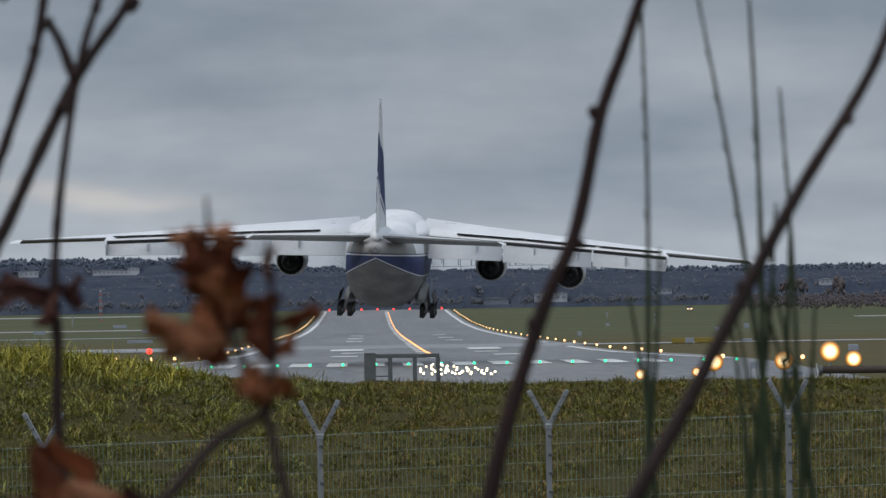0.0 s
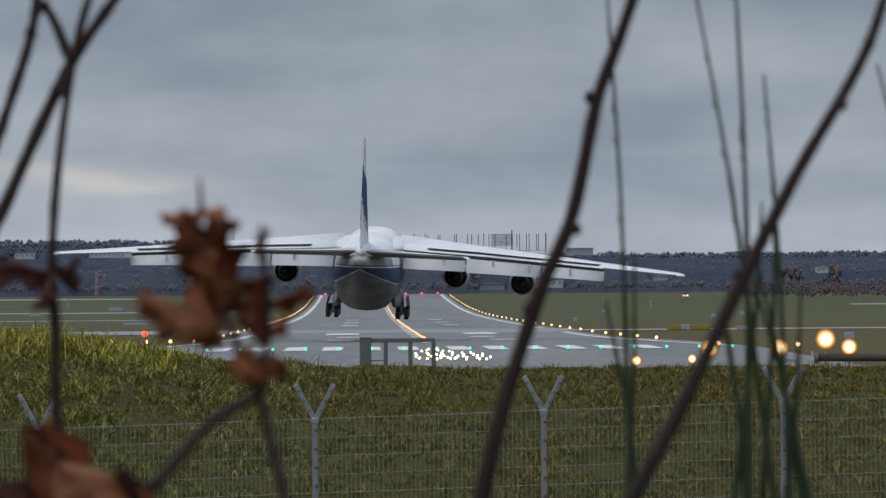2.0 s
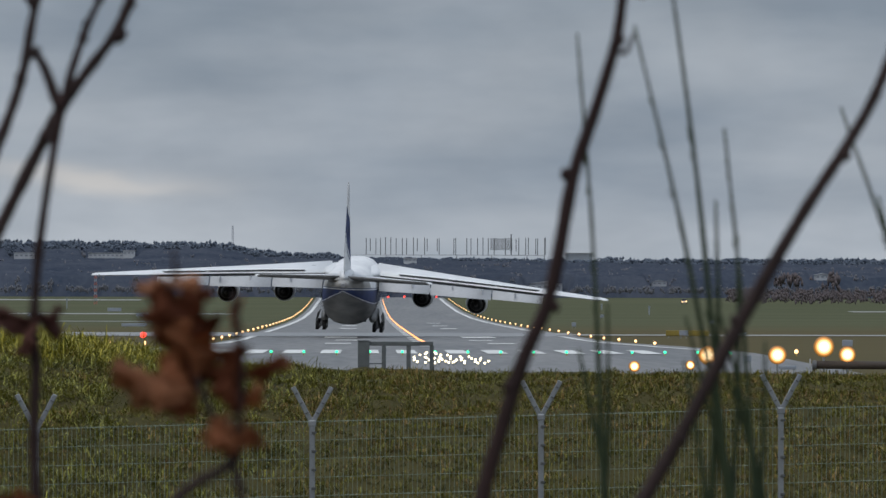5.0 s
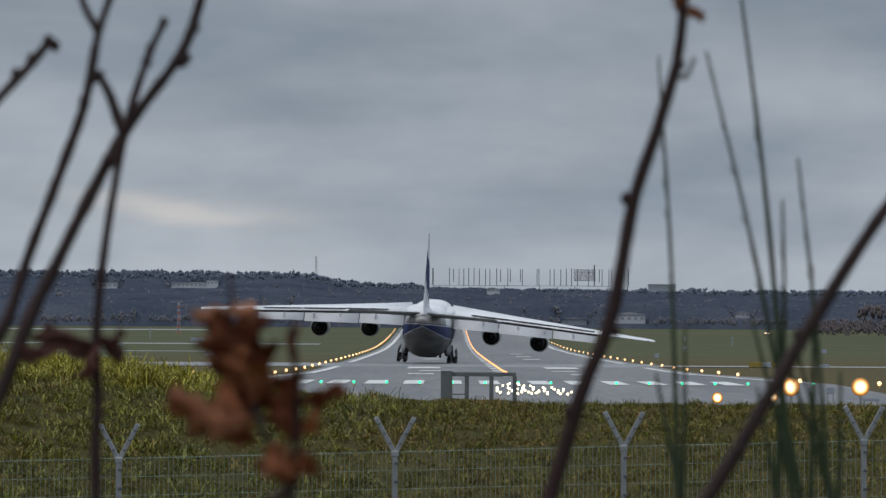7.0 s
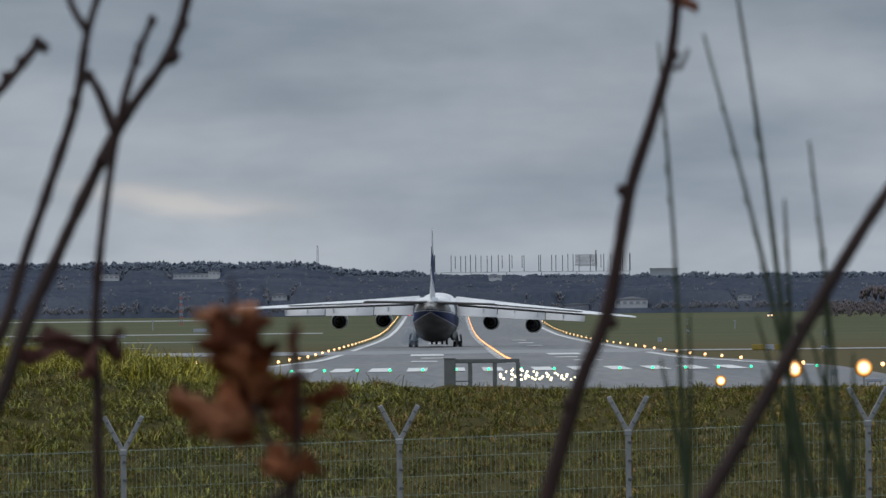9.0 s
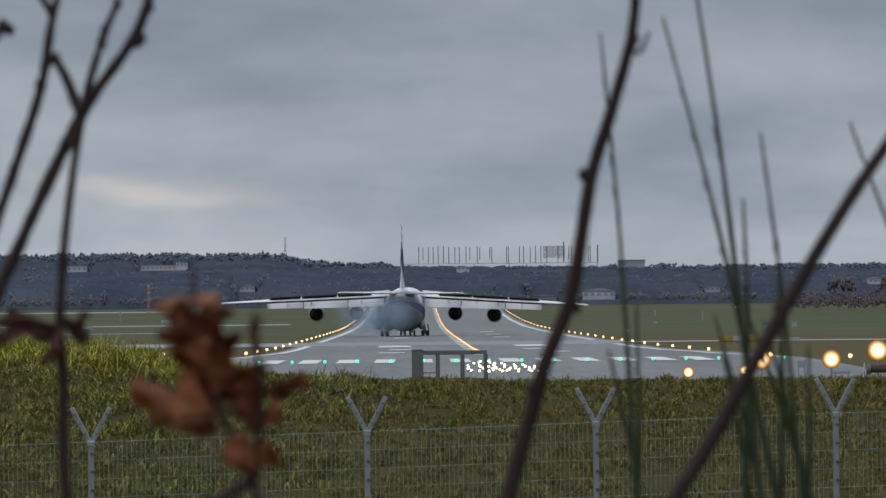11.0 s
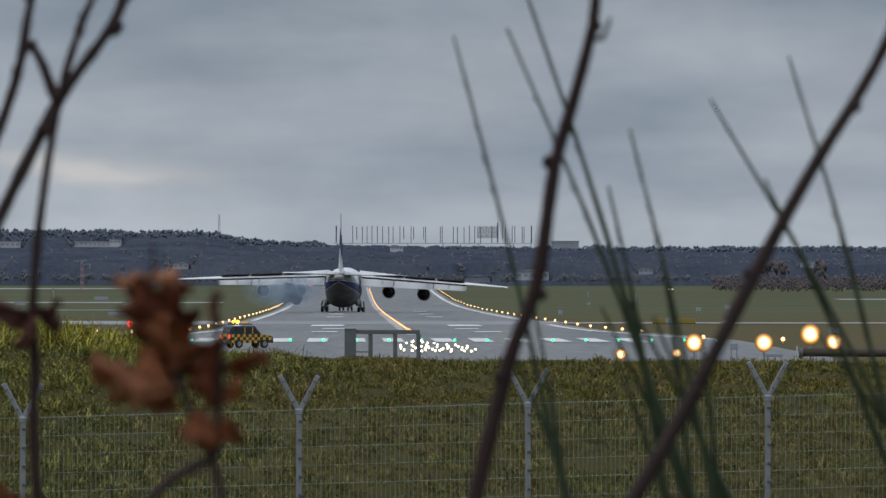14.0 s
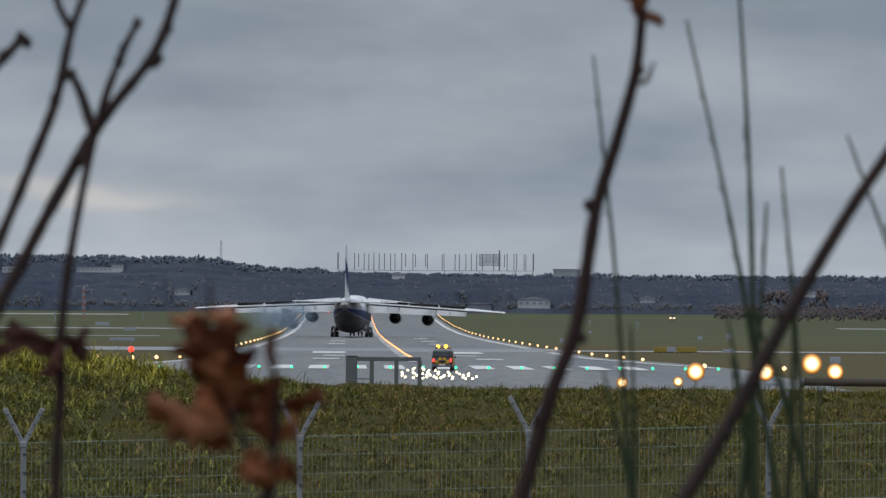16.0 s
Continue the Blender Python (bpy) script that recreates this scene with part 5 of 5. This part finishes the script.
# ---- the chequered airfield car ----
def follow_car():
    ob = tagged(new("airfield_car"), "boxy airfield car with yellow and black chequers and a lit beacon", "car")
    prof = ((-2.3, 0.45), (-2.35, 0.95), (-2.25, 1.05), (-2.05, 1.78), (-1.9, 1.86), (0.35, 1.86), (1.05, 1.16), (2.15, 1.02), (2.33, 0.85), (2.35, 0.45))
    bm = loft([[(x * (0.93 if z > 1.4 else 1.0), y, z) for y, z in prof] for x in (-0.93, -0.88, 0.88, 0.93)])
    bmesh.ops.bevel(bm, geom=bm.edges[:], offset=0.03, segments=1, affect='EDGES')
    body = part("body", bm, M_BLACK, ob, "black body")
    checker = mesh_of("chequer", box((0.02, 0.29, 0.24), bevel=0.005), M_YELLOW)
    for s in (-1, 1):
        for r in range(3):
            for k in range(14):
                y = -2.05 + 0.31 * k
                if (k + r) % 2 == 0 and not (r == 0 and (abs(y + 1.35) < 0.45 or abs(y - 1.4) < 0.45)):
                    part("chequer", checker, None, body, at=pose(s * 0.945, y, 0.55 + 0.25 * r))
        win = part("side_window", loft([[(s * x, y, z) for y, z in ((-1.85, 1.25), (-1.75, 1.70), (0.2, 1.70), (0.72, 1.25))] for x in (0.86, 0.925)]), M_WINDOW, body)
        part("window_post", box((0.03, 0.09, 0.5), (s * 0.92, -0.75, 1.48)), M_YELLOW, body)
        part("window_post", box((0.03, 0.09, 0.5), (s * 0.92, 0.1, 1.48)), M_YELLOW, body)
        part("mirror", box((0.18, 0.1, 0.16), (s * 1.03, 0.75, 1.22), 0.03), M_BLACK, body)
        part("tail_lamp", box((0.14, 0.05, 0.34), (s * 0.80, -2.37, 0.98), 0.01), G_RED, body, "red tail lamp")
        for r in range(3):
            for k in range(2):
                if (k + r) % 2 == 0:
                    part("chequer", checker, None, body, at=pose(s * (0.2 + 0.31 * k), -2.36, 0.60 + 0.25 * r, 0, 0, 90))
        for y in (-1.35, 1.4):
            wheel = part("wheel", rod((s * 0.70, y, 0.37), (s * 0.95, y, 0.37), 0.37, n=20), M_RUBBER, ob)
            part("rim", rod((s * 0.72, y, 0.37), (s * 0.965, y, 0.37), 0.21, n=14), M_STEEL, wheel)
        part("roof_rail", box((0.05, 2.0, 0.05), (s * 0.72, -0.8, 1.98), 0.01), M_MAST, ob)
    part("rear_window", box((1.45, 0.03, 0.42), (0, -2.2, 1.48), 0.02, turn=Matrix.Rotation(radians(-16), 4, 'X')), M_WINDOW, body)
    part("windscreen", box((1.5, 0.03, 0.85), (0, 0.73, 1.53), 0.02, turn=Matrix.Rotation(radians(45), 4, 'X')), M_WINDOW, body)
    part("bumper", box((1.8, 0.16, 0.25), (0, -2.38, 0.5), 0.04), M_MAST, body)
    part("plate", box((0.52, 0.02, 0.11), (0, -2.475, 0.55)), M_HALL, body, "pale number plate")
    rack = part("roof_rack", box((1.5, 1.9, 0.06), (0, -0.8, 2.03), 0.02), M_MAST, ob)
    part("light_bar", box((1.3, 0.25, 0.14), (0, -0.2, 2.12), 0.03), M_YELLOW, rack)
    for x in (-0.45, 0.3):
        part("beacon", ball(0.17, (x, -1.2, 2.2), 2), G_BEACON, rack, "lit amber beacon", True)
    for x in (-0.5, 0.0, 0.5):
        part("rack_lamp", box((0.2, 0.15, 0.18), (x, -1.65, 2.12), 0.03), M_MAST, rack)
    ob.scale = (0.97, 0.87, 1.0)
    return ob


CAR = follow_car()


# ---- the plants before the camera ----
def flat(pts, u, depth=0.0):
    """Points of the plant's own plane, in steps of u metres, x to the right and z up."""
    return [(a * u, depth, b * u) for a, b in pts]


def bud(at, r, bm=None, lean=(0, 0)):
    return ball(r * 0.82, at, 2, bm, (1.0, 1.0, 1.3))


def oak_leaf(length, width, curl=0.5, lobes=4, seed=0, fold=0.25):
    """A withered, lobed and rolled leaf along +z from its stalk, 0.3 mm thick."""
    rr = random.Random(seed)
    bm = bmesh.new()
    n, m = 22, 9
    grid = []
    ph = rr.uniform(0, 6)
    for i in range(n + 1):
        s = i / n
        env = (math.sin(math.pi * min(1, s * 0.97 + 0.03)) ** 0.7) * (0.62 + 0.38 * s)
        w = width * 0.5 * env * (0.82 + (0.24 * math.cos(lobes * 2 * math.pi * s + ph) if lobes else 0.08)) + length * 0.006
        row = []
        for j in range(m):
            v = j / (m - 1) * 2 - 1
            asym = 1 + 0.22 * math.sin(5 * s + ph) * v
            a = v * w * asym
            z = length * s + 0.10 * length * abs(v) * math.cos(lobes * 2 * math.pi * s + ph) * 0.4
            bend = curl * (s ** 1.6) * length * 0.5
            roll = fold * abs(v) ** 1.5 * width * (0.6 + 0.6 * math.sin(7 * s + ph))
            row.append(bm.verts.new((a + 0.05 * length * math.sin(4 * s + ph), -bend + roll + 0.05 * width * math.sin(9 * s + 5 * v + ph), z - 0.25 * bend * s)))
        grid.append(row)
    for i in range(n):
        for j in range(m - 1):
            bm.faces.new((grid[i][j], grid[i][j + 1], grid[i + 1][j + 1], grid[i + 1][j]))
    bmesh.ops.solidify(bm, geom=bm.faces[:], thickness=0.0003)
    return bm


def leaf_on(parent, base, tip, width, u, material, seed, curl=0.4, turn=0.0, fold=0.25, depth=0.0, lobes=4, label=""):
    a, b = Vector((base[0] * u, depth, base[1] * u)), Vector((tip[0] * u, depth, tip[1] * u))
    d = b - a
    ang = math.degrees(math.atan2(d.x, d.z))
    return part("leaf", oak_leaf(d.length, width * u, curl, lobes, seed, fold), material, parent, label, True, pose(*a, 0, ang, 0) @ pose(0, 0, 0, 0, 0, turn))


def sapling(name, label):
    return tagged(new(name), label, "plant")


U = 0.0002
STEM = sapling("bare_sapling", "bare reddish sapling stem with buds and a withered tip leaf")
bm = stalk(flat([(-420, -7200), (-330, -4000), (-250, -1500), (-190, -750), (-103, -381), (-40, -215), (0, -8), (40, 115), (75, 234), (88, 330), (92, 420)], U), 0.0036, 0.0016, 7, 9, 0.06, 1)
stem = part("stem", bm, M_BARK, STEM, smooth=True)
for a, b, r in ((-13, 0, 0.0024), (-110, -378, 0.0030), (-30, -235, 0.0021), (82, 238, 0.0024), (-196, -745, 0.0028)):
    part("bud", bud((a * U, -0.0005, b * U), r), M_BARK, stem, smooth=True)
part("twig", stalk(flat([(70, 225), (92, 215), (108, 250)], U), 0.0011, 0.0006), M_BARK, stem, smooth=True)
for base, tip, w, sd in (((88, 330), (60, 420), 60, 4), ((90, 340), (115, 450), 70, 5), ((90, 325), (130, 330), 40, 6), ((88, 345), (88, 430), 46, 8)):
    leaf_on(STEM, base, tip, w, U, M_LEAF, sd, 0.5, 30, 0.3, -0.001, label="withered brown leaf")

BRANCH = sapling("leaning_sapling", "leaning bare grey-brown sapling stem with buds")
bm = stalk(flat([(-2600, -7200), (-1500, -3300), (-800, -1400), (-385, -680), (-290, -515), (-180, -305), (-75, -118), (0, 0), (55, 98), (95, 210), (150, 420)], U), 0.0035, 0.0015, 7, 9, 0.06, 2)
stem = part("stem", bm, M_BARKG, BRANCH, smooth=True)
for a, b, r in ((4, -4, 0.0027), (58, 104, 0.0026), (-190, -300, 0.0022), (-282, -508, 0.0030)):
    part("bud", bud((a * U, -0.0005, b * U), r), M_BARKG, stem, smooth=True)
leaf_on(BRANCH, (-335, -690), (-240, -752), 46, U, M_LEAFDARK, 14, 0.3, 20, 0.3, -0.004, 0, "russet withered leaf")

LEFT = sapling("crossing_saplings", "cluster of bare crossing stems with curled dead leaves")
part("stem", stalk(flat([(60, -7200), (40, -3000), (25, -800), (0, -268), (3, -100), (0, 0), (15, 164), (52, 374), (90, 499), (120, 566)], U), 0.0024, 0.0012, 7, 9, 0.13, 3), M_BARK, LEFT, smooth=True)
part("stem", stalk(flat([(-900, -7200), (-520, -2400), (-300, -550), (-150, -36), (-70, 144), (10, 304), (65, 399), (140, 499), (172, 570), (200, 680), (225, 800)], U, 0.012), 0.0030, 0.0016, 7, 9, 0.12, 4), M_BARKG, LEFT, smooth=True)
part("stem", stalk(flat([(-800, -7200), (-500, -2400), (-260, -350), (-150, 74), (-75, 284), (-25, 424), (0, 550), (30, 640)], U, 0.02), 0.0027, 0.0014, 7, 9, 0.12, 5), M_BARKG, LEFT, smooth=True)
part("twig", stalk(flat([(0, 555), (-25, 600), (-40, 660)], U, 0.02), 0.0016, 0.0011, 4), M_BARKG, LEFT, smooth=True)
part("twig", stalk(flat([(42, 385), (22, 440), (4, 474)], U, 0.01), 0.0022, 0.0014, 4), M_BARKG, LEFT, smooth=True)
part("twig", stalk(flat([(-460, 130), (-300, 302), (-200, 415), (-130, 490), (-92, 535)], U, 0.03), 0.0022, 0.0015, 5, rough=0.15), M_BARKG, LEFT, smooth=True)
for a, b, r, d in ((150, 502, 0.0030, 0.012), (90, 497, 0.0024, 0), (5, 474, 0.0021, 0.01), (-25, 428, 0.0028, 0.02), (-92, 538, 0.0025, 0.03), (120, 566, 0.0021, 0), (-80, 530, 0.0022, 0.03), (48, 380, 0.003, 0.0), (160, 505, 0.0018, 0.012), (-150, 480, 0.0022, 0.03), (-122, 505, 0.0024, 0.03), (-78, 280, 0.0024, 0.02), (-8, 470, 0.0020, 0.02), (20, 320, 0.0030, 0.006), (66, 402, 0.0026, 0.012), (8, 120, 0.0021, 0), (96, 520, 0.0020, 0), (174, 560, 0.0022, 0.012)):
    part("bud", bud((a * U, d, b * U), r), M_BARK, LEFT, smooth=True)
for base, tip, w, sd, tn in (((-5, 0), (-135, -42), 50, 21, 60), ((-8, 5), (-120, 0), 44, 22, 20), ((5, 0), (58, 12), 46, 23, -40), ((2, 3), (62, -28), 38, 24, 10), ((0, 0), (-22, -75), 36, 25, 50)):
    leaf_on(LEFT, base, tip, w * 1.2, U, M_LEAFDARK, sd, 0.7, tn, 0.5, -0.003, 3, "curled dark dead leaf")

V = 0.00015
LEAFY = sapling("oak_sapling", "oak twig with withered reddish-brown leaves")
part("stem", stalk(flat([(-1100, -9000), (-600, -3300), (-330, -800), (-90, -450), (60, -290), (140, -200), (222, -150), (235, -110)], V), 0.0024, 0.0012, 7, 9, 0.07, 7), M_BARKG, LEAFY, smooth=True)
part("stem", stalk(flat([(430, -9000), (360, -1500), (300, -500), (282, -382), (247, -240), (222, -140), (172, -30), (140, 60), (118, 140)], V), 0.0019, 0.0007, 7, 9, 0.07, 8), M_BARKG, LEAFY, smooth=True)
part("twig", stalk(flat([(222, -140), (240, -40), (236, 60), (229, 150)], V, -0.001), 0.0011, 0.0006, 6), M_BARK, LEAFY, smooth=True)
part("twig", stalk(flat([(118, 140), (122, 190), (119, 232)], V), 0.0009, 0.0004, 5), M_BARK, LEAFY, smooth=True)
LEAVES = (((168, -20), (94, 178), 130, M_LEAF, 31, 15, 0.0), ((150, 0), (118, 130), 110, M_LEAF, 32, -30, -0.002), ((160, -20), (-8, 4), 84, M_LEAFPALE, 33, 20, -0.004), ((150, -15), (30, -18), 56, M_LEAF, 34, -25, -0.001),
          ((120, 90), (186, 172), 60, M_LEAF, 35, 30, 0.0), ((120, 172), (46, 160), 34, M_LEAFPALE, 36, 40, -0.002), ((115, 165), (176, 176), 44, M_LEAFPALE, 37, -20, -0.001), ((236, -60), (212, 70), 80, M_LEAF, 38, 25, -0.001),
          ((232, 0), (330, 28), 46, M_LEAF, 39, 40, 0.0), ((236, 60), (228, 150), 30, M_LEAF, 40, 50, 0.001), ((225, -140), (200, -60), 76, M_LEAF, 41, 10, -0.003), ((225, -130), (258, -75), 70, M_LEAF, 42, -40, -0.002),
          ((240, -60), (278, -10), 40, M_LEAF, 43, 30, 0.0), ((160, -40), (110, 60), 90, M_LEAF, 44, 60, 0.002), ((165, -10), (150, 110), 70, M_LEAF, 45, -60, 0.003), ((165, -50), (100, -60), 50, M_LEAF, 46, 15, 0.001))
# the larger, smoother leaves lower on the twig
BROAD = (((25, -405), (-135, -262), 135, M_LEAFPALE, 51, 10, -0.004), ((15, -425), (-200, -372), 120, M_LEAFPALE, 52, -15, -0.008), ((-62, -345), (-218, -222), 105, M_LEAF, 53, 35, -0.002),
         ((-85, -318), (-150, -188), 62, M_LEAF, 54, -40, 0.002), ((48, -405), (-22, -272), 44, M_LEAFDARK, 55, 30, -0.006), ((62, -425), (22, -312), 36, M_LEAF, 56, -20, -0.005), ((-120, -400), (-232, -300), 80, M_LEAFDARK, 57, 20, 0.003))
for base, tip, w, mat, sd, tn, dp in LEAVES:
    leaf_on(LEAFY, base, tip, w * 1.25, V, mat, sd, 0.45, tn, 0.35, dp, 4 if w > 60 else 2, "withered reddish-brown leaf" if mat is M_LEAF else "pale tan withered leaf")
for base, tip, w, mat, sd, tn, dp in BROAD:
    leaf_on(LEAFY, base, tip, w * 1.25, V, mat, sd, 0.35, tn, 0.30, dp, 0, {M_LEAF: "withered reddish-brown leaf", M_LEAFDARK: "dark curled leaf", M_LEAFPALE: "broad pale tan withered leaf"}[mat])

# the broom bush: its woody foot stands below the view, its shoots sway one by one
BROOM = tagged(new("broom_bush"), "green broom bush with long whippy shoots", "bush")
BROOM.location = (0.12, 3.505, ground_z(0.12, 3.505))
for k, (x, dy) in enumerate(((-0.05, 0.0), (0.02, 0.03), (0.08, -0.02), (0.14, 0.02))):
    part("branch", stalk([(0.02 * k, 0, -0.1), (0.02 * k + x * 0.5, dy * 0.5, 0.6), (x, dy, 1.30)], 0.009, 0.003, 6, 7, 0.1, 60 + k), M_BARKG, BROOM, smooth=True)
W = 0.00025


def shoot(length, bend, r, seed):
    """A whippy, ridged shoot hanging from its tip at the origin, with fine side spikes."""
    rr = random.Random(seed)
    pts = [(0, 0), (bend * 0.35, -length * 0.3), (bend * 0.2, -length * 0.65), (0, -length)]
    bm = stalk(flat([(a, b) for a, b in reversed(pts)], W), r, r * 0.28, 9, 6, 0.12, seed)
    for k in range(16):
        s = rr.uniform(0.05, 0.95)
        zz = -length * s * W
        rod((bend * 0.25 * W * math.sin(math.pi * s), 0, zz), (bend * 0.25 * W * math.sin(math.pi * s) + rr.choice((-1, 1)) * 0.0008, rr.uniform(-0.001, 0.001), zz + 0.004), 0.0004, 0.0002, 4, bm)
    return part("shoot", bm, M_BROOM, BROOM, smooth=True)


SHOOTS = [shoot(1250, 26, 0.0017, 71), shoot(1250, 34, 0.0019, 72), shoot(1350, 30, 0.0020, 73), shoot(1050, 22, 0.0018, 74), shoot(1100, 40, 0.0019, 75), shoot(1100, 36, 0.0019, 76), shoot(1200, 26, 0.0022, 77)]
for parent, dx, dz, ang, ln, sd in ((3, 10, -190, 6, 800, 81), (2, 40, -420, 7, 700, 82), (4, 20, -170, 5, 800, 85), (6, -12, -130, -4, 900, 86), (0, 30, -480, 5, 700, 87), (0, -25, -560, -6, 620, 88), (1, 25, -520, -5, 700, 89), (1, -30, -600, 4, 600, 90), (2, -35, -620, -6, 720, 91), (3, -30, -330, -7, 640, 92), (3, 45, -380, 8, 620, 93), (4, -25, -450, -6, 640, 94)):
    ob = shoot(ln, 24, 0.0020, sd)
    ob.parent = SHOOTS[parent]
    ob.matrix_basis = pose(dx * W, 0.004, dz * W, 0, ang, 0)
    ob.name = "side_shoot"


# ---- what moves ----
def sway(ob, rows, depth, base=(0, 0, 0)):
    walk(ob, [(t, pose(x - base[0], depth - base[1], z - base[2], 0, a, 0)) for t, x, z, a in rows])


def motions():
    sway(STEM, STEM_ROWS, 2.804)
    sway(BRANCH, BRANCH_ROWS, 2.804)
    sway(LEFT, LEFT_ROWS, 2.804)
    sway(LEAFY, LEAF_ROWS, 2.103)
    b = tuple(BROOM.location)
    for ob, rows in zip(SHOOTS, (SHOOT_ROWS_A, SHOOT_ROWS_B, SHOOT_ROWS_C, SHOOT_ROWS_D, SHOOT_ROWS_E, SHOOT_ROWS_F, SHOOT_ROWS_G)):
        sway(ob, rows, 3.505, b)
    # the aircraft: seconds, x, y, z, heading, nose up, right wing down
    flight = [(0, 1.9, 781, 4.9, -2.4, 3.1, 2.5), (0.5, 1.6, 816, 4.35, -2.3, 3.1, 2.2), (1, 1.3, 851, 3.85, -2.2, 3.1, 1.9), (1.5, 1.0, 887, 3.35, -2.1, 3.1, 1.8), (2, 0.45, 923.5, 2.8, -2.0, 3.15, 2.4),
              (2.5, -0.05, 960.5, 2.4, -2.05, 2.9, 2.9), (3, -0.3, 997, 2.05, -2.2, 2.7, 3.2), (5.5, -2.25, 1166.5, 0.4, -2.1, 3.2, 2.7), (6, -2.65, 1203, 0.05, -2.1, 3.3, 3.5), (6.5, -2.85, 1242, -0.18, -2.1, 2.7, 3.9),
              (7, -3.0, 1284, -0.32, -2.0, 2.2, 3.9), (8, -2.6, 1372, -0.42, -1.9, 1.7, 2.4), (9, -2.35, 1453, -0.62, -1.8, 1.3, 1.7), (11.5, -2.2, 1615, -0.7, -1.3, 0.3, 0.7), (12.5, -2.25, 1673, -0.7, -1.3, 0.3, 2.0),
              (13, -2.05, 1701.5, -0.68, -1.4, 0.7, 2.3), (13.5, -1.7, 1730, -0.66, -1.5, 0.75, 1.8), (14, -1.4, 1759, -0.66, -1.7, 0.75, 1.4), (14.5, -1.05, 1788, -0.66, -2.0, 0.7, 1.0), (15, -0.7, 1817, -0.66, -2.3, 0.75, 0.6),
              (15.5, -0.2, 1846, -0.66, -2.6, 0.8, 0.5), (16, 0.3, 1875, -0.65, -2.95, 0.9, 0.6)]
    walk(AIRCRAFT, [(t, pose(x, y, z, 0, 0, h) @ pose(0, 0, 0, p, 0, 0) @ pose(0, 0, 0, 0, r, 0)) for t, x, y, z, h, p, r in flight])
    # elevators up in the flare, ailerons level out, spoilers rise on the ground
    for ob, rest in ELEVATORS:
        walk(ob, [(t, rest @ pose(0, 0, 0, -a, 0, 0)) for t, a in ((0, 13), (3, 13), (7, 13), (9, 9), (11, 0), (16, 0))])
    for ob, rest in AILERONS:
        walk(ob, [(t, rest @ pose(0, 0, 0, -a, 0, 0)) for t, a in ((0, 16), (1, 15), (2.3, 2), (3.2, 0), (16, 0))])
    for ob, rest in SPOILERS:
        walk(ob, [(t, rest @ pose(0, 0, 0, -a, 0, 0)) for t, a in ((0, 0), (9.2, 0), (11, 17), (16, 17))])
    ts = [f[0] for f in flight]

    def plane_at(t, k):
        return float(np.interp(t, ts, [f[k] for f in flight]))
    # smoke: inside the hull until the tyres touch, then it trails and drifts to the west
    drift = [(-3.8, -6.0, 1.3, 7.5), (-2.2, -43, 3.6, 9.8), (-0.6, -51, 4.2, 10.2), (-4.2, -47, 3.6, 10.5), (-6.2, -57, 2.7, 10.8), (-8.5, -52, 3.5, 11.0)]
    for ob, (dx, dy, z, t0) in zip(PUFFS, drift):
        rows = [(t, pose(plane_at(t, 1), plane_at(t, 2) + 2, plane_at(t, 3) + 5.0)) for t in (0, 2, 3, 5.5, 6.5, 7)]
        if t0 > 8:
            rows.append((t0 - 0.9, pose(plane_at(t0 - 0.9, 1), plane_at(t0 - 0.9, 2) + 2, 4.4)))
        for t, west, back in ((t0, 0, 0), (11.6, 0.6, 4), (12.6, 2.2, 8), (14, 7.5, 14), (16, 11, 20)):
            rows.append((t, pose(plane_at(t, 1) + dx - west, plane_at(t, 2) + dy - back, z + 0.06 * west)))
        walk(ob, rows)
    # the airfield car: seconds, x, y, heading to the right of straight ahead
    drive = CAR_ROWS
    walk(CAR, [(t, pose(x, y, field(y) + 0.09, 0, 0, -h)) for t, x, y, h in drive])


motions()
